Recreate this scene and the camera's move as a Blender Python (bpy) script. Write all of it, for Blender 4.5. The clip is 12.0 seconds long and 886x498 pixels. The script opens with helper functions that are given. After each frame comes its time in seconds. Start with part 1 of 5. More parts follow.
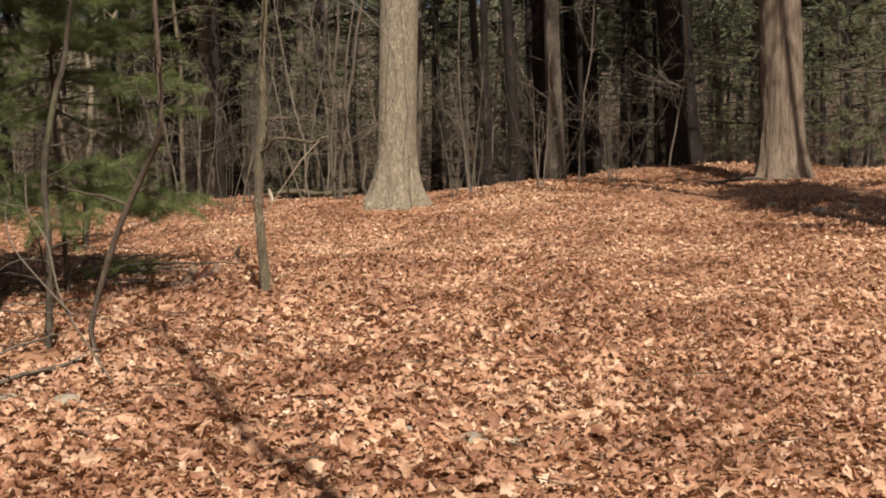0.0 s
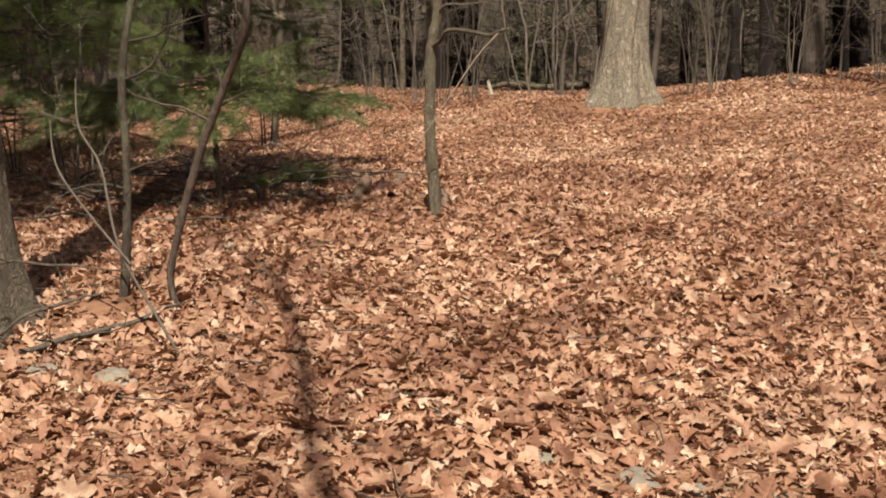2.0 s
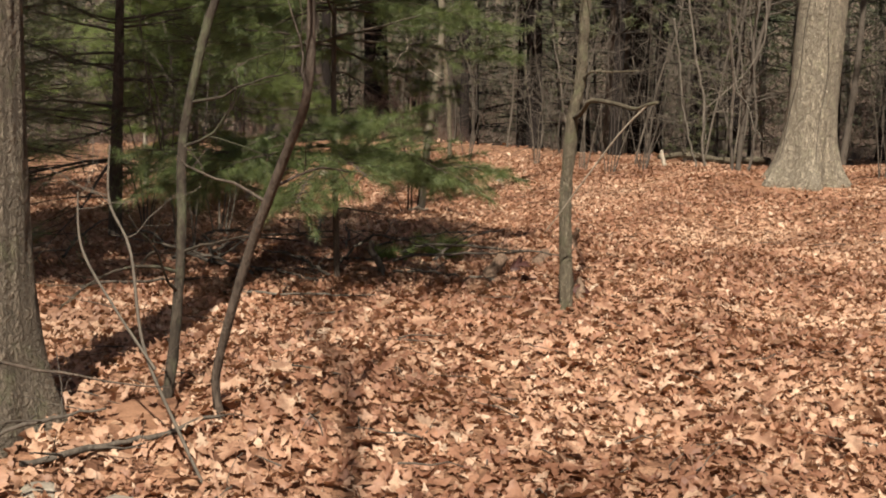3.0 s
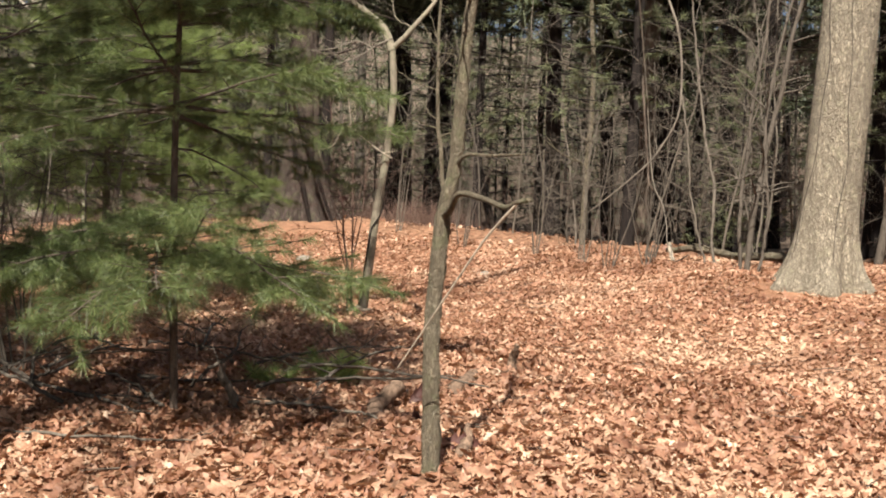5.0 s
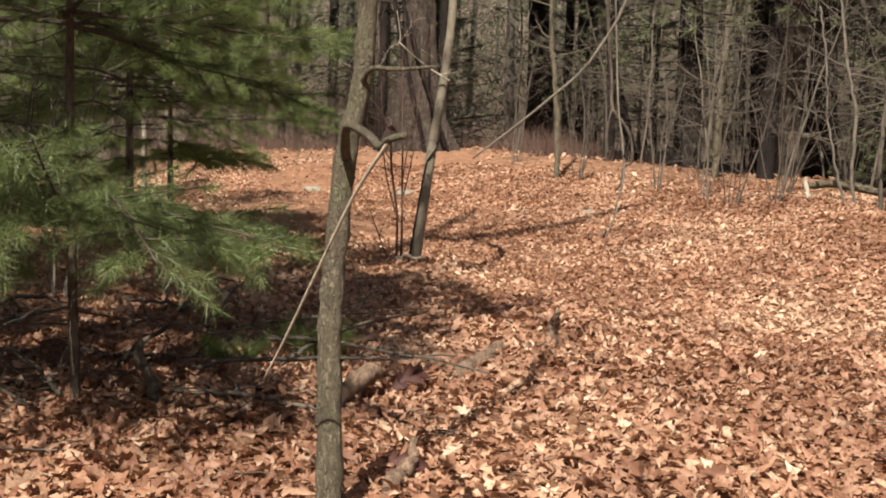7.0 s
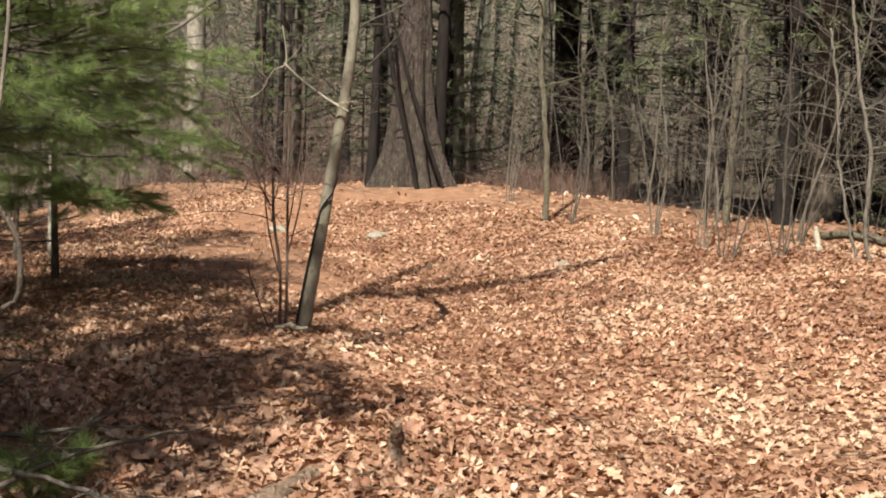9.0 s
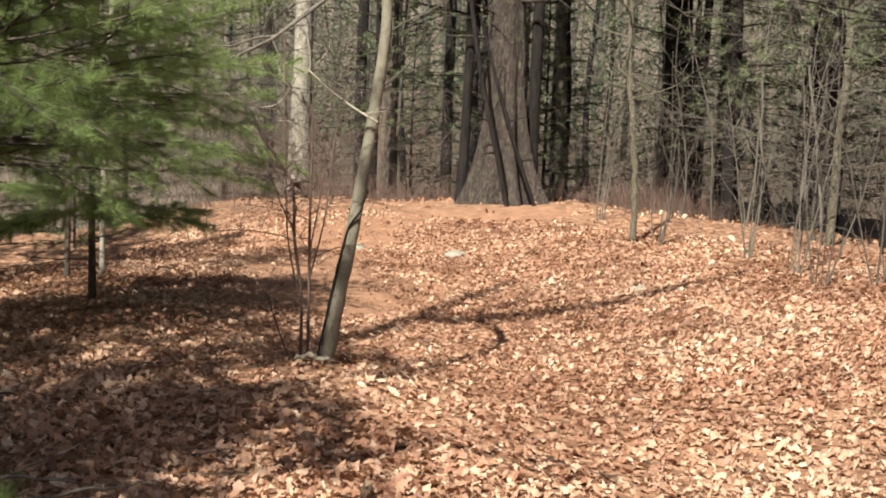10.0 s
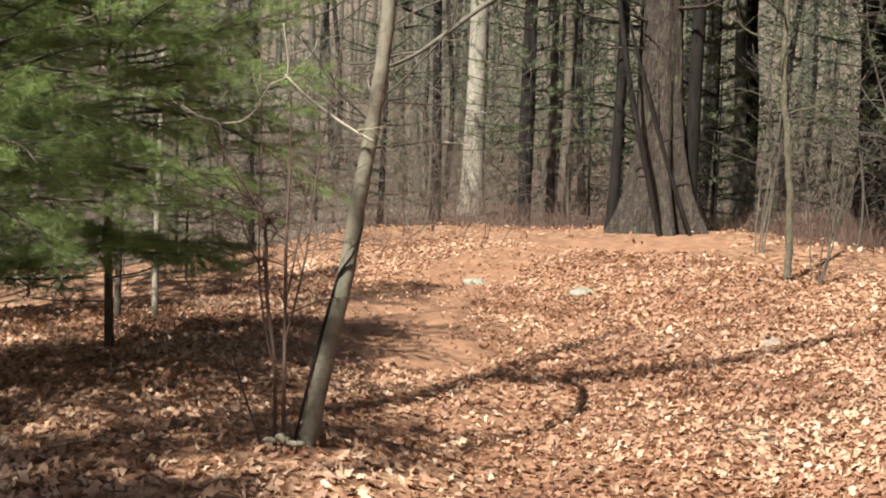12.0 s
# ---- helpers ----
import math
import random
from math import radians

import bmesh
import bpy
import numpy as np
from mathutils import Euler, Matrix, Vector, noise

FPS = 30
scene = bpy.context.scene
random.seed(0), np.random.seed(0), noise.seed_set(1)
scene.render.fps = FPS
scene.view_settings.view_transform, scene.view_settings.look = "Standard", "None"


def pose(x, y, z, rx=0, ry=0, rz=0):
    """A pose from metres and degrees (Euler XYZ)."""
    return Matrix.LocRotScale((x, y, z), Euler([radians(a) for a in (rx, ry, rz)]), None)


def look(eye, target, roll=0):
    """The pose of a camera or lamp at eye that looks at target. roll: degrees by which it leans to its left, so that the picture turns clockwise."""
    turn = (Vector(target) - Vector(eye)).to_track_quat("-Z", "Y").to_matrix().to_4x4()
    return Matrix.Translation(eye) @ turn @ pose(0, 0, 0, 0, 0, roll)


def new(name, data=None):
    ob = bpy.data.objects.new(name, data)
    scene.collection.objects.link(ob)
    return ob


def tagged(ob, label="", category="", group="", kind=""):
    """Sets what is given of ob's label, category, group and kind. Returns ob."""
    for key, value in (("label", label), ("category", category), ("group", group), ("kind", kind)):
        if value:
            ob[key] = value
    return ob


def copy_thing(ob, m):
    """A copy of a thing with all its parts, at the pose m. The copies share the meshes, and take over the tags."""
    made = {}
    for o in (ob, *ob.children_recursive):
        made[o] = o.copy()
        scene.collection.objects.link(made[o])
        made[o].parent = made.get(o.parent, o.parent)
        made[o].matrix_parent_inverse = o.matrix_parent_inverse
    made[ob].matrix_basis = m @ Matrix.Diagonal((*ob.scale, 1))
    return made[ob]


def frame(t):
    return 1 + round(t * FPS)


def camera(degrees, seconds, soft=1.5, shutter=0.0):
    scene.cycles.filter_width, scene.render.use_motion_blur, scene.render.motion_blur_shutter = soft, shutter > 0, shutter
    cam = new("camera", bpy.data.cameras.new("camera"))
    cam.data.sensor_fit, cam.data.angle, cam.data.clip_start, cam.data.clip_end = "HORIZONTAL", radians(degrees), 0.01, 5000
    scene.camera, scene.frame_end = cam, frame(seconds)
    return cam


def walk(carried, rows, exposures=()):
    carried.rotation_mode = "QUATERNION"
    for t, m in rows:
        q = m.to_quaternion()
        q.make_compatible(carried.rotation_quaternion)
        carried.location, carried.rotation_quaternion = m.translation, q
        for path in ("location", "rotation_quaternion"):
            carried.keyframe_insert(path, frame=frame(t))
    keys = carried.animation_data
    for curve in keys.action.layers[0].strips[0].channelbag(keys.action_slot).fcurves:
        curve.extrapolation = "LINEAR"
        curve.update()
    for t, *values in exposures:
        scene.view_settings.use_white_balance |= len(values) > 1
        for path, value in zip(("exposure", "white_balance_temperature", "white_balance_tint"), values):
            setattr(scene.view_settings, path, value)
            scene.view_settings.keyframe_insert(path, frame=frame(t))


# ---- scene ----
cam = camera(37.5, 12.0, soft=1.9)
PATH = [
    (0, (0.354, -0.238, 1.422), (0.28, 1.754, 1.258), -1.9),
    (0.5, (0.476, 0.271, 1.422), (0.341, 2.26, 1.262), -3.2),
    (1, (0.61, 0.683, 1.482), (0.25, 2.64, 1.275), 0.1),
    (1.5, (0.553, 1.286, 1.541), (0.085, 3.219, 1.332), 2.9),
    (2, (0.584, 1.775, 1.473), (0.13, 3.695, 1.146), -1.4),
    (2.5, (0.676, 2.239, 1.551), (0.133, 4.144, 1.272), -1.1),
    (2.7, (0.626, 2.511, 1.531), (-0.025, 4.384, 1.267), 0.0),
    (4.3, (0.669, 4.437, 1.586), (-0.141, 6.258, 1.414), 2.4),
    (4.5, (0.701, 4.689, 1.587), (-0.096, 6.514, 1.404), 1.2),
    (5, (0.862, 5.221, 1.607), (0.049, 7.044, 1.48), 2.2),
    (5.5, (0.95, 5.667, 1.563), (0.16, 7.498, 1.411), 3.1),
    (6, (0.923, 6.221, 1.59), (0.104, 8.034, 1.388), 2.5),
    (6.5, (0.892, 6.726, 1.554), (-0.058, 8.471, 1.325), 1.2),
    (6.7, (0.901, 6.936, 1.599), (-0.115, 8.643, 1.366), 1.3),
    (8.3, (0.899, 8.659, 1.628), (-0.177, 10.323, 1.358), 2.6),
    (8.5, (0.867, 8.906, 1.618), (-0.246, 10.546, 1.348), 2.4),
    (9, (0.781, 9.506, 1.667), (-0.339, 11.15, 1.462), 2.3),
    (9.5, (0.818, 9.991, 1.681), (-0.386, 11.58, 1.52), 2.2),
    (10, (0.744, 10.479, 1.657), (-0.529, 12.01, 1.469), 2.4),
    (10.5, (0.651, 11.034, 1.67), (-0.624, 12.568, 1.52), 1.2),
    (11, (0.577, 11.491, 1.681), (-0.785, 12.945, 1.508), 1.0),
    (11.5, (0.42, 11.981, 1.693), (-1.082, 13.288, 1.506), 4.2),
    (12, (0.259, 12.49, 1.682), (-1.245, 13.798, 1.515), 2.1),
]
EXPOSURES = [(0.0, 0.75, 6750, 12), (1.6, 0.7, 6700, 12), (2.7, 0.7, 6600, 11), (4.5, 1.34, 6350, 10), (5.2, 1.3, 6300, 10), (6.2, 1.03, 6400, 10), (6.7, 1.03, 6400, 10), (8.5, 1.12, 6250, 8), (9.2, 1.27, 6100, 4), (10.0, 1.44, 6000, 3), (12.0, 1.38, 5950, 3)]
walk(cam, [(t, look(eye, target, roll)) for t, eye, target, roll in PATH], EXPOSURES)

# ---- light ----
SUN_AZ, SUN_EL = 16.0, 50.0   # shadows fall this many degrees to the left of +y
world = bpy.data.worlds.new("sky")
scene.world = world
world.use_nodes = True
wn = world.node_tree
sky = wn.nodes.new("ShaderNodeTexSky")
sky.sky_type, sky.sun_disc = "NISHITA", False
sky.air_density, sky.dust_density, sky.ozone_density = 0.55, 3.0, 0.4
sky.sun_elevation, sky.sun_rotation = radians(SUN_EL), radians(180 - SUN_AZ)
wn.links.new(sky.outputs[0], wn.nodes["Background"].inputs[0])
wn.nodes["Background"].inputs[1].default_value = 0.042
sun = new("sun", bpy.data.lights.new("sun", "SUN"))
sun.data.energy, sun.data.angle, sun.data.color = 5.0, radians(0.53), (1.0, 0.93, 0.82)
az, el = radians(SUN_AZ), radians(SUN_EL)
sun.matrix_basis = look((0, 0, 40), (-math.sin(az) * 10, math.cos(az) * 10, 40 - 10 * math.tan(el)))

# ---- ground heights ----
HEIGHTS = np.array([
    (0.4, -4, 0.0), (0.6, 2, 0.02), (1.2, 6.3, 0.0), (-1.9, 6.3, 0.10), (-2.5, 7.2, 0.20), (0, 8.2, 0.10),
    (-1.6, 10.6, 0.22), (-1.8, 11.8, 0.2), (-0.6, 13.1, 0.16), (-1.9, 15.9, 0.12), (-3.6, 17.2, 0.10), (-2.5, 14, 0.2),
    (-4.25, 15.35, 0.2), (-4.77, 16.05, 0.27), (-5.3, 18.3, -0.01), (-5.1, 19.2, 0.04), (-4.05, 20.4, 0.33), (-6.4, 21.4, 0.28), (-7.6, 20.6, 0.07),
    (-9.1, 21.6, 0.08), (-10, 21.9, 0.0), (-7.4, 16.1, 0.14), (-6.7, 15.7, 0.16), (-1.5, 19.6, 0.58), (-2.2, 20.4, 0.62),
    (-3.4, 22.4, 0.50), (-5.2, 23.9, 0.38), (-10.9, 24.8, 0.34), (-12, 27.3, 0.5), (-15.2, 25.9, 0.32), (-8.5, 25.2, 0.45),
    (-8.4, 26.3, 0.58), (-11, 27.5, 0.54), (-7.4, 26, 0.52), (-4.8, 25.9, 0.48), (-6.8, 25.1, 0.42), (1.6, 23.5, 0.68), (4.4, 26, 0.85),
    (0.5, 20, 0.62), (3, 20, 0.6), (6, 21.5, 0.64), (9, 22, 0.75), (4, 14, 0.3), (5, 7, 0.05), (-6, 6, 0.3), (-6, 11, 0.28),
    (-11, 13, 0.1), (-16, 17, -0.9), (-20, 24, -0.9), (-14, 19.5, -0.35), (-2, 28, 0.0), (-7, 31, -0.3), (-14, 34, -0.3), (10, 30, 0.4), (-22, 32, -0.4)])

# Hummocks and hollows of the clearing: place, height, reach.
RELIEF = np.array([(-4.95, 17.05, -0.12, 0.55), (-6.4, 19.6, -0.08, 0.8), (-5.6, 20.6, 0.05, 0.8), (-7.7, 16.4, 0.05, 0.8), (-2.4, 7.4, 0.13, 1.0)])


def ground_z(x, y):
    x, y = np.asarray(x, float), np.asarray(y, float)
    d2 = (x[..., None] - HEIGHTS[:, 0]) ** 2 + (y[..., None] - HEIGHTS[:, 1]) ** 2
    w = (d2 + 0.5) ** -1.6
    z = (w * HEIGHTS[:, 2]).sum(-1) / w.sum(-1)
    r = np.hypot(x + 4, y - 14)
    k = np.clip((r - 17) / 16, 0, 1)
    k = k * k * (3 - 2 * k)
    far = -0.5 + 18 * np.clip((r - 45) / 90, 0, 1) ** 1.3
    bump = 0.03 * np.sin(1.9 * x + 0.7 * y) * np.sin(1.3 * y - 0.9 * x + 2) + 0.015 * np.sin(4.7 * x - 2.1 * y) * np.sin(3.9 * y + 1.2 * x)
    for cx, cy, h, reach in RELIEF:
        bump = bump + h * np.exp(-((x - cx) ** 2 + (y - cy) ** 2) / (2 * reach * reach))
    return z * (1 - k) + far * k + bump - 0.045

# ---- mesh building ----
class Geo:
    """Collects vertices, triangles and quads for one mesh."""
    def __init__(self):
        self.v, self.t, self.q, self.n = [], [], [], 0

    def add(self, verts, tris=None, quads=None):
        verts = np.asarray(verts, float).reshape(-1, 3)
        if tris is not None and len(tris):
            self.t.append(np.asarray(tris, int) + self.n)
        if quads is not None and len(quads):
            self.q.append(np.asarray(quads, int) + self.n)
        self.v.append(verts)
        self.n += len(verts)

    def mesh(self, name, smooth=True):
        me = bpy.data.meshes.new(name)
        v = np.concatenate(self.v) if self.v else np.zeros((0, 3))
        t = np.concatenate(self.t) if self.t else np.zeros((0, 3), int)
        q = np.concatenate(self.q) if self.q else np.zeros((0, 4), int)
        me.vertices.add(len(v))
        me.vertices.foreach_set("co", v.astype(np.float32).ravel())
        me.loops.add(t.size + q.size)
        me.loops.foreach_set("vertex_index", np.concatenate([t.ravel(), q.ravel()]).astype(np.int32))
        me.polygons.add(len(t) + len(q))
        me.polygons.foreach_set("loop_start", np.concatenate([np.arange(len(t)) * 3, t.size + np.arange(len(q)) * 4]).astype(np.int32))
        me.polygons.foreach_set("use_smooth", np.full(len(t) + len(q), smooth))
        me.update(calc_edges=True)
        return me


def unit(v):
    v = np.asarray(v, float)
    return v / (np.linalg.norm(v) + 1e-12)


def tube(g, pts, radii, sides=6, cap=True, rough=0.0):
    """A round stem along pts."""
    pts = np.asarray(pts, float)
    n = len(pts)
    radii = np.broadcast_to(np.asarray(radii, float), (n,))
    tan = np.gradient(pts, axis=0)
    tan /= np.linalg.norm(tan, axis=1)[:, None] + 1e-12
    a = np.cross(tan[0], (0.31, 0.77, 0.12) if abs(tan[0][2]) > 0.6 else (0, 0, 1.0))
    a = unit(a)
    ang = np.arange(sides) * 2 * math.pi / sides
    ca, sa = np.cos(ang), np.sin(ang)
    knobs = 1 + rough * np.random.default_rng(n * 13 + sides).normal(0, 1, (n, sides, 1)) if rough else np.ones((n, sides, 1))
    out = np.empty((n, sides, 3))
    for i in range(n):
        a = unit(a - tan[i] * (a @ tan[i]))
        b = np.cross(tan[i], a)
        out[i] = pts[i] + radii[i] * knobs[i] * (ca[:, None] * a + sa[:, None] * b)
    k = np.arange(sides)
    i = np.arange(n - 1)[:, None]
    quads = np.stack([i * sides + k, i * sides + (k + 1) % sides, (i + 1) * sides + (k + 1) % sides, (i + 1) * sides + k], -1).reshape(-1, 4)
    verts = out.reshape(-1, 3)
    tris = None
    if cap:
        verts = np.concatenate([verts, pts[-1:]])
        base = (n - 1) * sides
        tris = [(base + j, base + (j + 1) % sides, n * sides) for j in range(sides)]
    g.add(verts, tris, quads)


def smooth_line(pts, n):
    """A smooth line of n points through the given ones (with radius as fourth number if there is one)."""
    p = np.asarray(pts, float)
    s = np.linspace(0, len(p) - 1, n)
    i = np.minimum(s.astype(int), len(p) - 2)
    f = (s - i)[:, None]
    p0, p1, p2, p3 = p[np.maximum(i - 1, 0)], p[i], p[i + 1], p[np.minimum(i + 2, len(p) - 1)]
    return 0.5 * (2 * p1 + (p2 - p0) * f + (2 * p0 - 5 * p1 + 4 * p2 - p3) * f ** 2 + (3 * p1 - p0 - 3 * p2 + p3) * f ** 3)


def wander(rng, p, d, length, n, bend, up):
    """Points of a twig that wanders from p in the direction d."""
    d = unit(d)
    pts = [np.asarray(p, float)]
    for _ in range(n):
        d = unit(d + rng.normal(0, bend, 3) + (0, 0, up))
        pts.append(pts[-1] + d * length / n)
    return np.array(pts)


def grow(g, rng, p, d, length, r, level, kids=4, bend=0.16, up=0.04, sides=5, spread=0.8, segs=6):
    """A branch with its twigs, level by level."""
    pts = wander(rng, p, d, length, segs, bend, up)
    tube(g, pts, np.linspace(r, max(r * 0.35, 0.0012), len(pts)), sides)
    if level <= 0:
        return pts
    for k in range(kids):
        f = rng.uniform(0.25, 0.98)
        i = min(int(f * segs), segs - 1)
        q = pts[i] + (pts[i + 1] - pts[i]) * (f * segs - i)
        along = unit(pts[i + 1] - pts[i])
        side = unit(np.cross(along, rng.normal(0, 1, 3)))
        grow(g, rng, q, along + side * spread * rng.uniform(0.6, 1.3), length * rng.uniform(0.35, 0.62) * (1.15 - 0.5 * f), r * (1 - 0.6 * f) * 0.6,
             level - 1, max(2, kids - 1), bend * 1.15, up, max(3, sides - 1), spread, max(3, segs - 1))
    return pts


def thing(name, loc, label, category, group="", kind=""):
    ob = new(name)
    ob.empty_display_size = 0.1
    ob.location = loc
    return tagged(ob, label, category, group, kind)


def part(name, g, material, parent, label="", smooth=True):
    """Links a Geo, or a ready mesh, as one mesh object under a thing or a part."""
    me = g if isinstance(g, bpy.types.Mesh) else g.mesh(name, smooth)
    if not me.materials:
        me.materials.append(material)
    ob = new(name, me)
    ob.parent = parent
    return tagged(ob, label)


def single(name, g, material, loc, label, category, group="", kind="", smooth=True):
    """A thing that is one mesh."""
    me = g if isinstance(g, bpy.types.Mesh) else g.mesh(name, smooth)
    if not me.materials:
        me.materials.append(material)
    ob = new(name, me)
    ob.location = loc
    return tagged(ob, label, category, group, kind)


def gz(x, y):
    return float(ground_z(x, y))


# ---- materials ----
def nodes_of(name):
    m = bpy.data.materials.new(name)
    m.use_nodes = True
    nt = m.node_tree
    b = nt.nodes["Principled BSDF"]
    return m, nt, b


def node(nt, kind, **inputs):
    n = nt.nodes.new(kind)
    for k, v in inputs.items():
        n.inputs[k.replace("_", " ")].default_value = v
    return n


def ramp(nt, fac, stops):
    r = nt.nodes.new("ShaderNodeValToRGB")
    e = r.color_ramp.elements
    while len(e) < len(stops):
        e.new(0.5)
    for s, (pos, c) in zip(e, stops):
        s.position, s.color = pos, (*c, 1)
    nt.links.new(fac, r.inputs[0])
    return r.outputs[0]


def mix(nt, fac, a, b, blend="MIX"):
    m = nt.nodes.new("ShaderNodeMix")
    m.data_type, m.blend_type = "RGBA", blend
    for sock, v in ((m.inputs[0], fac), (m.inputs[6], a), (m.inputs[7], b)):
        if isinstance(v, bpy.types.NodeSocket):
            nt.links.new(v, sock)
        else:
            sock.default_value = v if isinstance(v, float) else (*v, 1)
    return m.outputs[2]


def coords(nt, scale):
    c = nt.nodes.new("ShaderNodeTexCoord")
    m = nt.nodes.new("ShaderNodeMapping")
    m.inputs["Scale"].default_value = scale
    nt.links.new(c.outputs["Object"], m.inputs[0])
    return m.outputs[0]


def noise_tex(nt, vec, scale, detail=6.0, rough=0.6):
    n = node(nt, "ShaderNodeTexNoise", Scale=scale, Detail=detail, Roughness=rough)
    nt.links.new(vec, n.inputs["Vector"])
    return n.outputs[0]


def bump(nt, height, bsdf, strength, distance):
    b = node(nt, "ShaderNodeBump", Strength=strength, Distance=distance)
    nt.links.new(height, b.inputs["Height"])
    nt.links.new(b.outputs[0], bsdf.inputs["Normal"])


def bark(name, dark, light, scale=22.0, stretch=0.16, relief=0.012, moss=None, plates=0.5, soft=0.0):
    """Furrowed bark: long dark grooves between lighter ridges, stains, and lichen if a colour is given."""
    m, nt, b = nodes_of(name)
    v = coords(nt, (1, 1, stretch))
    warp = mix(nt, 0.06, v, noise_col(nt, v, scale * 0.5))
    ridge = noise_tex(nt, warp, scale, 5, 0.62)
    groove = ramp(nt, ridge, [(0.34 - 0.16 * soft, (0.3 * soft,) * 3), (0.47 + 0.1 * soft, (0.8, 0.8, 0.8)), (0.7 + 0.1 * soft, (1, 1, 1))])
    vor = node(nt, "ShaderNodeTexVoronoi", Scale=scale * 0.8)
    vor.feature = "DISTANCE_TO_EDGE"
    nt.links.new(mix(nt, 0.16, v, noise_col(nt, v, scale * 1.3)), vor.inputs["Vector"])
    crack = ramp(nt, vor.outputs["Distance"], [(0.0, (0, 0, 0)), (0.14, (1, 1, 1))])
    plate = mix(nt, plates, groove, crack, "MULTIPLY")
    fine = noise_tex(nt, coords(nt, (1, 1, 0.55)), scale * 4, 9, 0.72)
    tone = mix(nt, 0.42, plate, fine)
    col = ramp(nt, tone, [(0.14, dark), (0.5, tuple(p * 0.55 + q * 0.45 for p, q in zip(dark, light))), (0.82, light)])
    blot = noise_tex(nt, coords(nt, (1, 1, 0.5)), 2.6, 6, 0.62)
    col = mix(nt, ramp(nt, blot, [(0.36, (0.55, 0.55, 0.55)), (0.56, (0, 0, 0))]), col, tuple(c * 0.5 for c in light))
    if moss:
        spots = noise_tex(nt, coords(nt, (1, 1, 0.8)), 8, 8, 0.68)
        col = mix(nt, ramp(nt, spots, [(0.5, (0, 0, 0)), (0.64, (0.75, 0.75, 0.75))]), col, moss)
    nt.links.new(col, b.inputs["Base Color"])
    b.inputs["Roughness"].default_value = 0.92
    b.inputs["Specular IOR Level"].default_value = 0.2
    bump(nt, mix(nt, 0.4, plate, fine), b, 0.85, relief)
    return m


def scaly_bark(name, dark, light, scale, stretch, relief, lichen, moss):
    """Rough bark of small uneven plates with dark cracks, pale lichen flecks and dull moss."""
    m, nt, b = nodes_of(name)
    v = coords(nt, (1, 1, stretch))
    warped = mix(nt, 0.05, v, noise_col(nt, v, scale * 0.9))
    vor = node(nt, "ShaderNodeTexVoronoi", Scale=scale)
    vor.feature = "DISTANCE_TO_EDGE"
    cell = node(nt, "ShaderNodeTexVoronoi", Scale=scale)
    for n in (vor, cell):
        nt.links.new(warped, n.inputs["Vector"])
    crack = ramp(nt, vor.outputs["Distance"], [(0.0, (0.3, 0.3, 0.3)), (0.12, (0.7, 0.7, 0.7)), (0.4, (1, 1, 1))])
    furrow = ramp(nt, noise_tex(nt, coords(nt, (1, 1, stretch * 0.55)), scale * 0.8, 7, 0.7), [(0.4, (0.0, 0.0, 0.0)), (0.52, (0.75, 0.75, 0.75)), (0.66, (1, 1, 1))])
    plate = mix(nt, 0.75, crack, furrow, "MULTIPLY")
    fine = noise_tex(nt, coords(nt, (1, 1, 0.7)), scale * 3, 9, 0.75)
    tone = mix(nt, 0.45, mix(nt, 0.25, plate, cell.outputs["Color"]), fine)
    col = ramp(nt, tone, [(0.12, dark), (0.45, tuple(p * 0.6 + q * 0.4 for p, q in zip(dark, light))), (0.75, light)])
    stain = noise_tex(nt, coords(nt, (1, 1, 0.4)), 3.5, 7, 0.65)
    col = mix(nt, ramp(nt, stain, [(0.36, (0.7, 0.7, 0.7)), (0.56, (0, 0, 0))]), col, tuple(c * 0.42 for c in light))
    col = mix(nt, ramp(nt, noise_tex(nt, coords(nt, (1, 1, 0.9)), 9, 8, 0.7), [(0.52, (0, 0, 0)), (0.64, (0.55, 0.55, 0.55))]), col, moss)
    col = mix(nt, ramp(nt, noise_tex(nt, coords(nt, (1, 1, 0.8)), scale * 1.2, 5, 0.7), [(0.62, (0, 0, 0)), (0.7, (0.7, 0.7, 0.7))]), col, lichen)
    nt.links.new(col, b.inputs["Base Color"])
    b.inputs["Roughness"].default_value = 0.93
    b.inputs["Specular IOR Level"].default_value = 0.2
    bump(nt, mix(nt, 0.35, plate, fine), b, 1.0, relief)
    return m


def noise_col(nt, vec, scale):
    n = node(nt, "ShaderNodeTexNoise", Scale=scale, Detail=3.0)
    nt.links.new(vec, n.inputs["Vector"])
    return n.outputs["Color"]


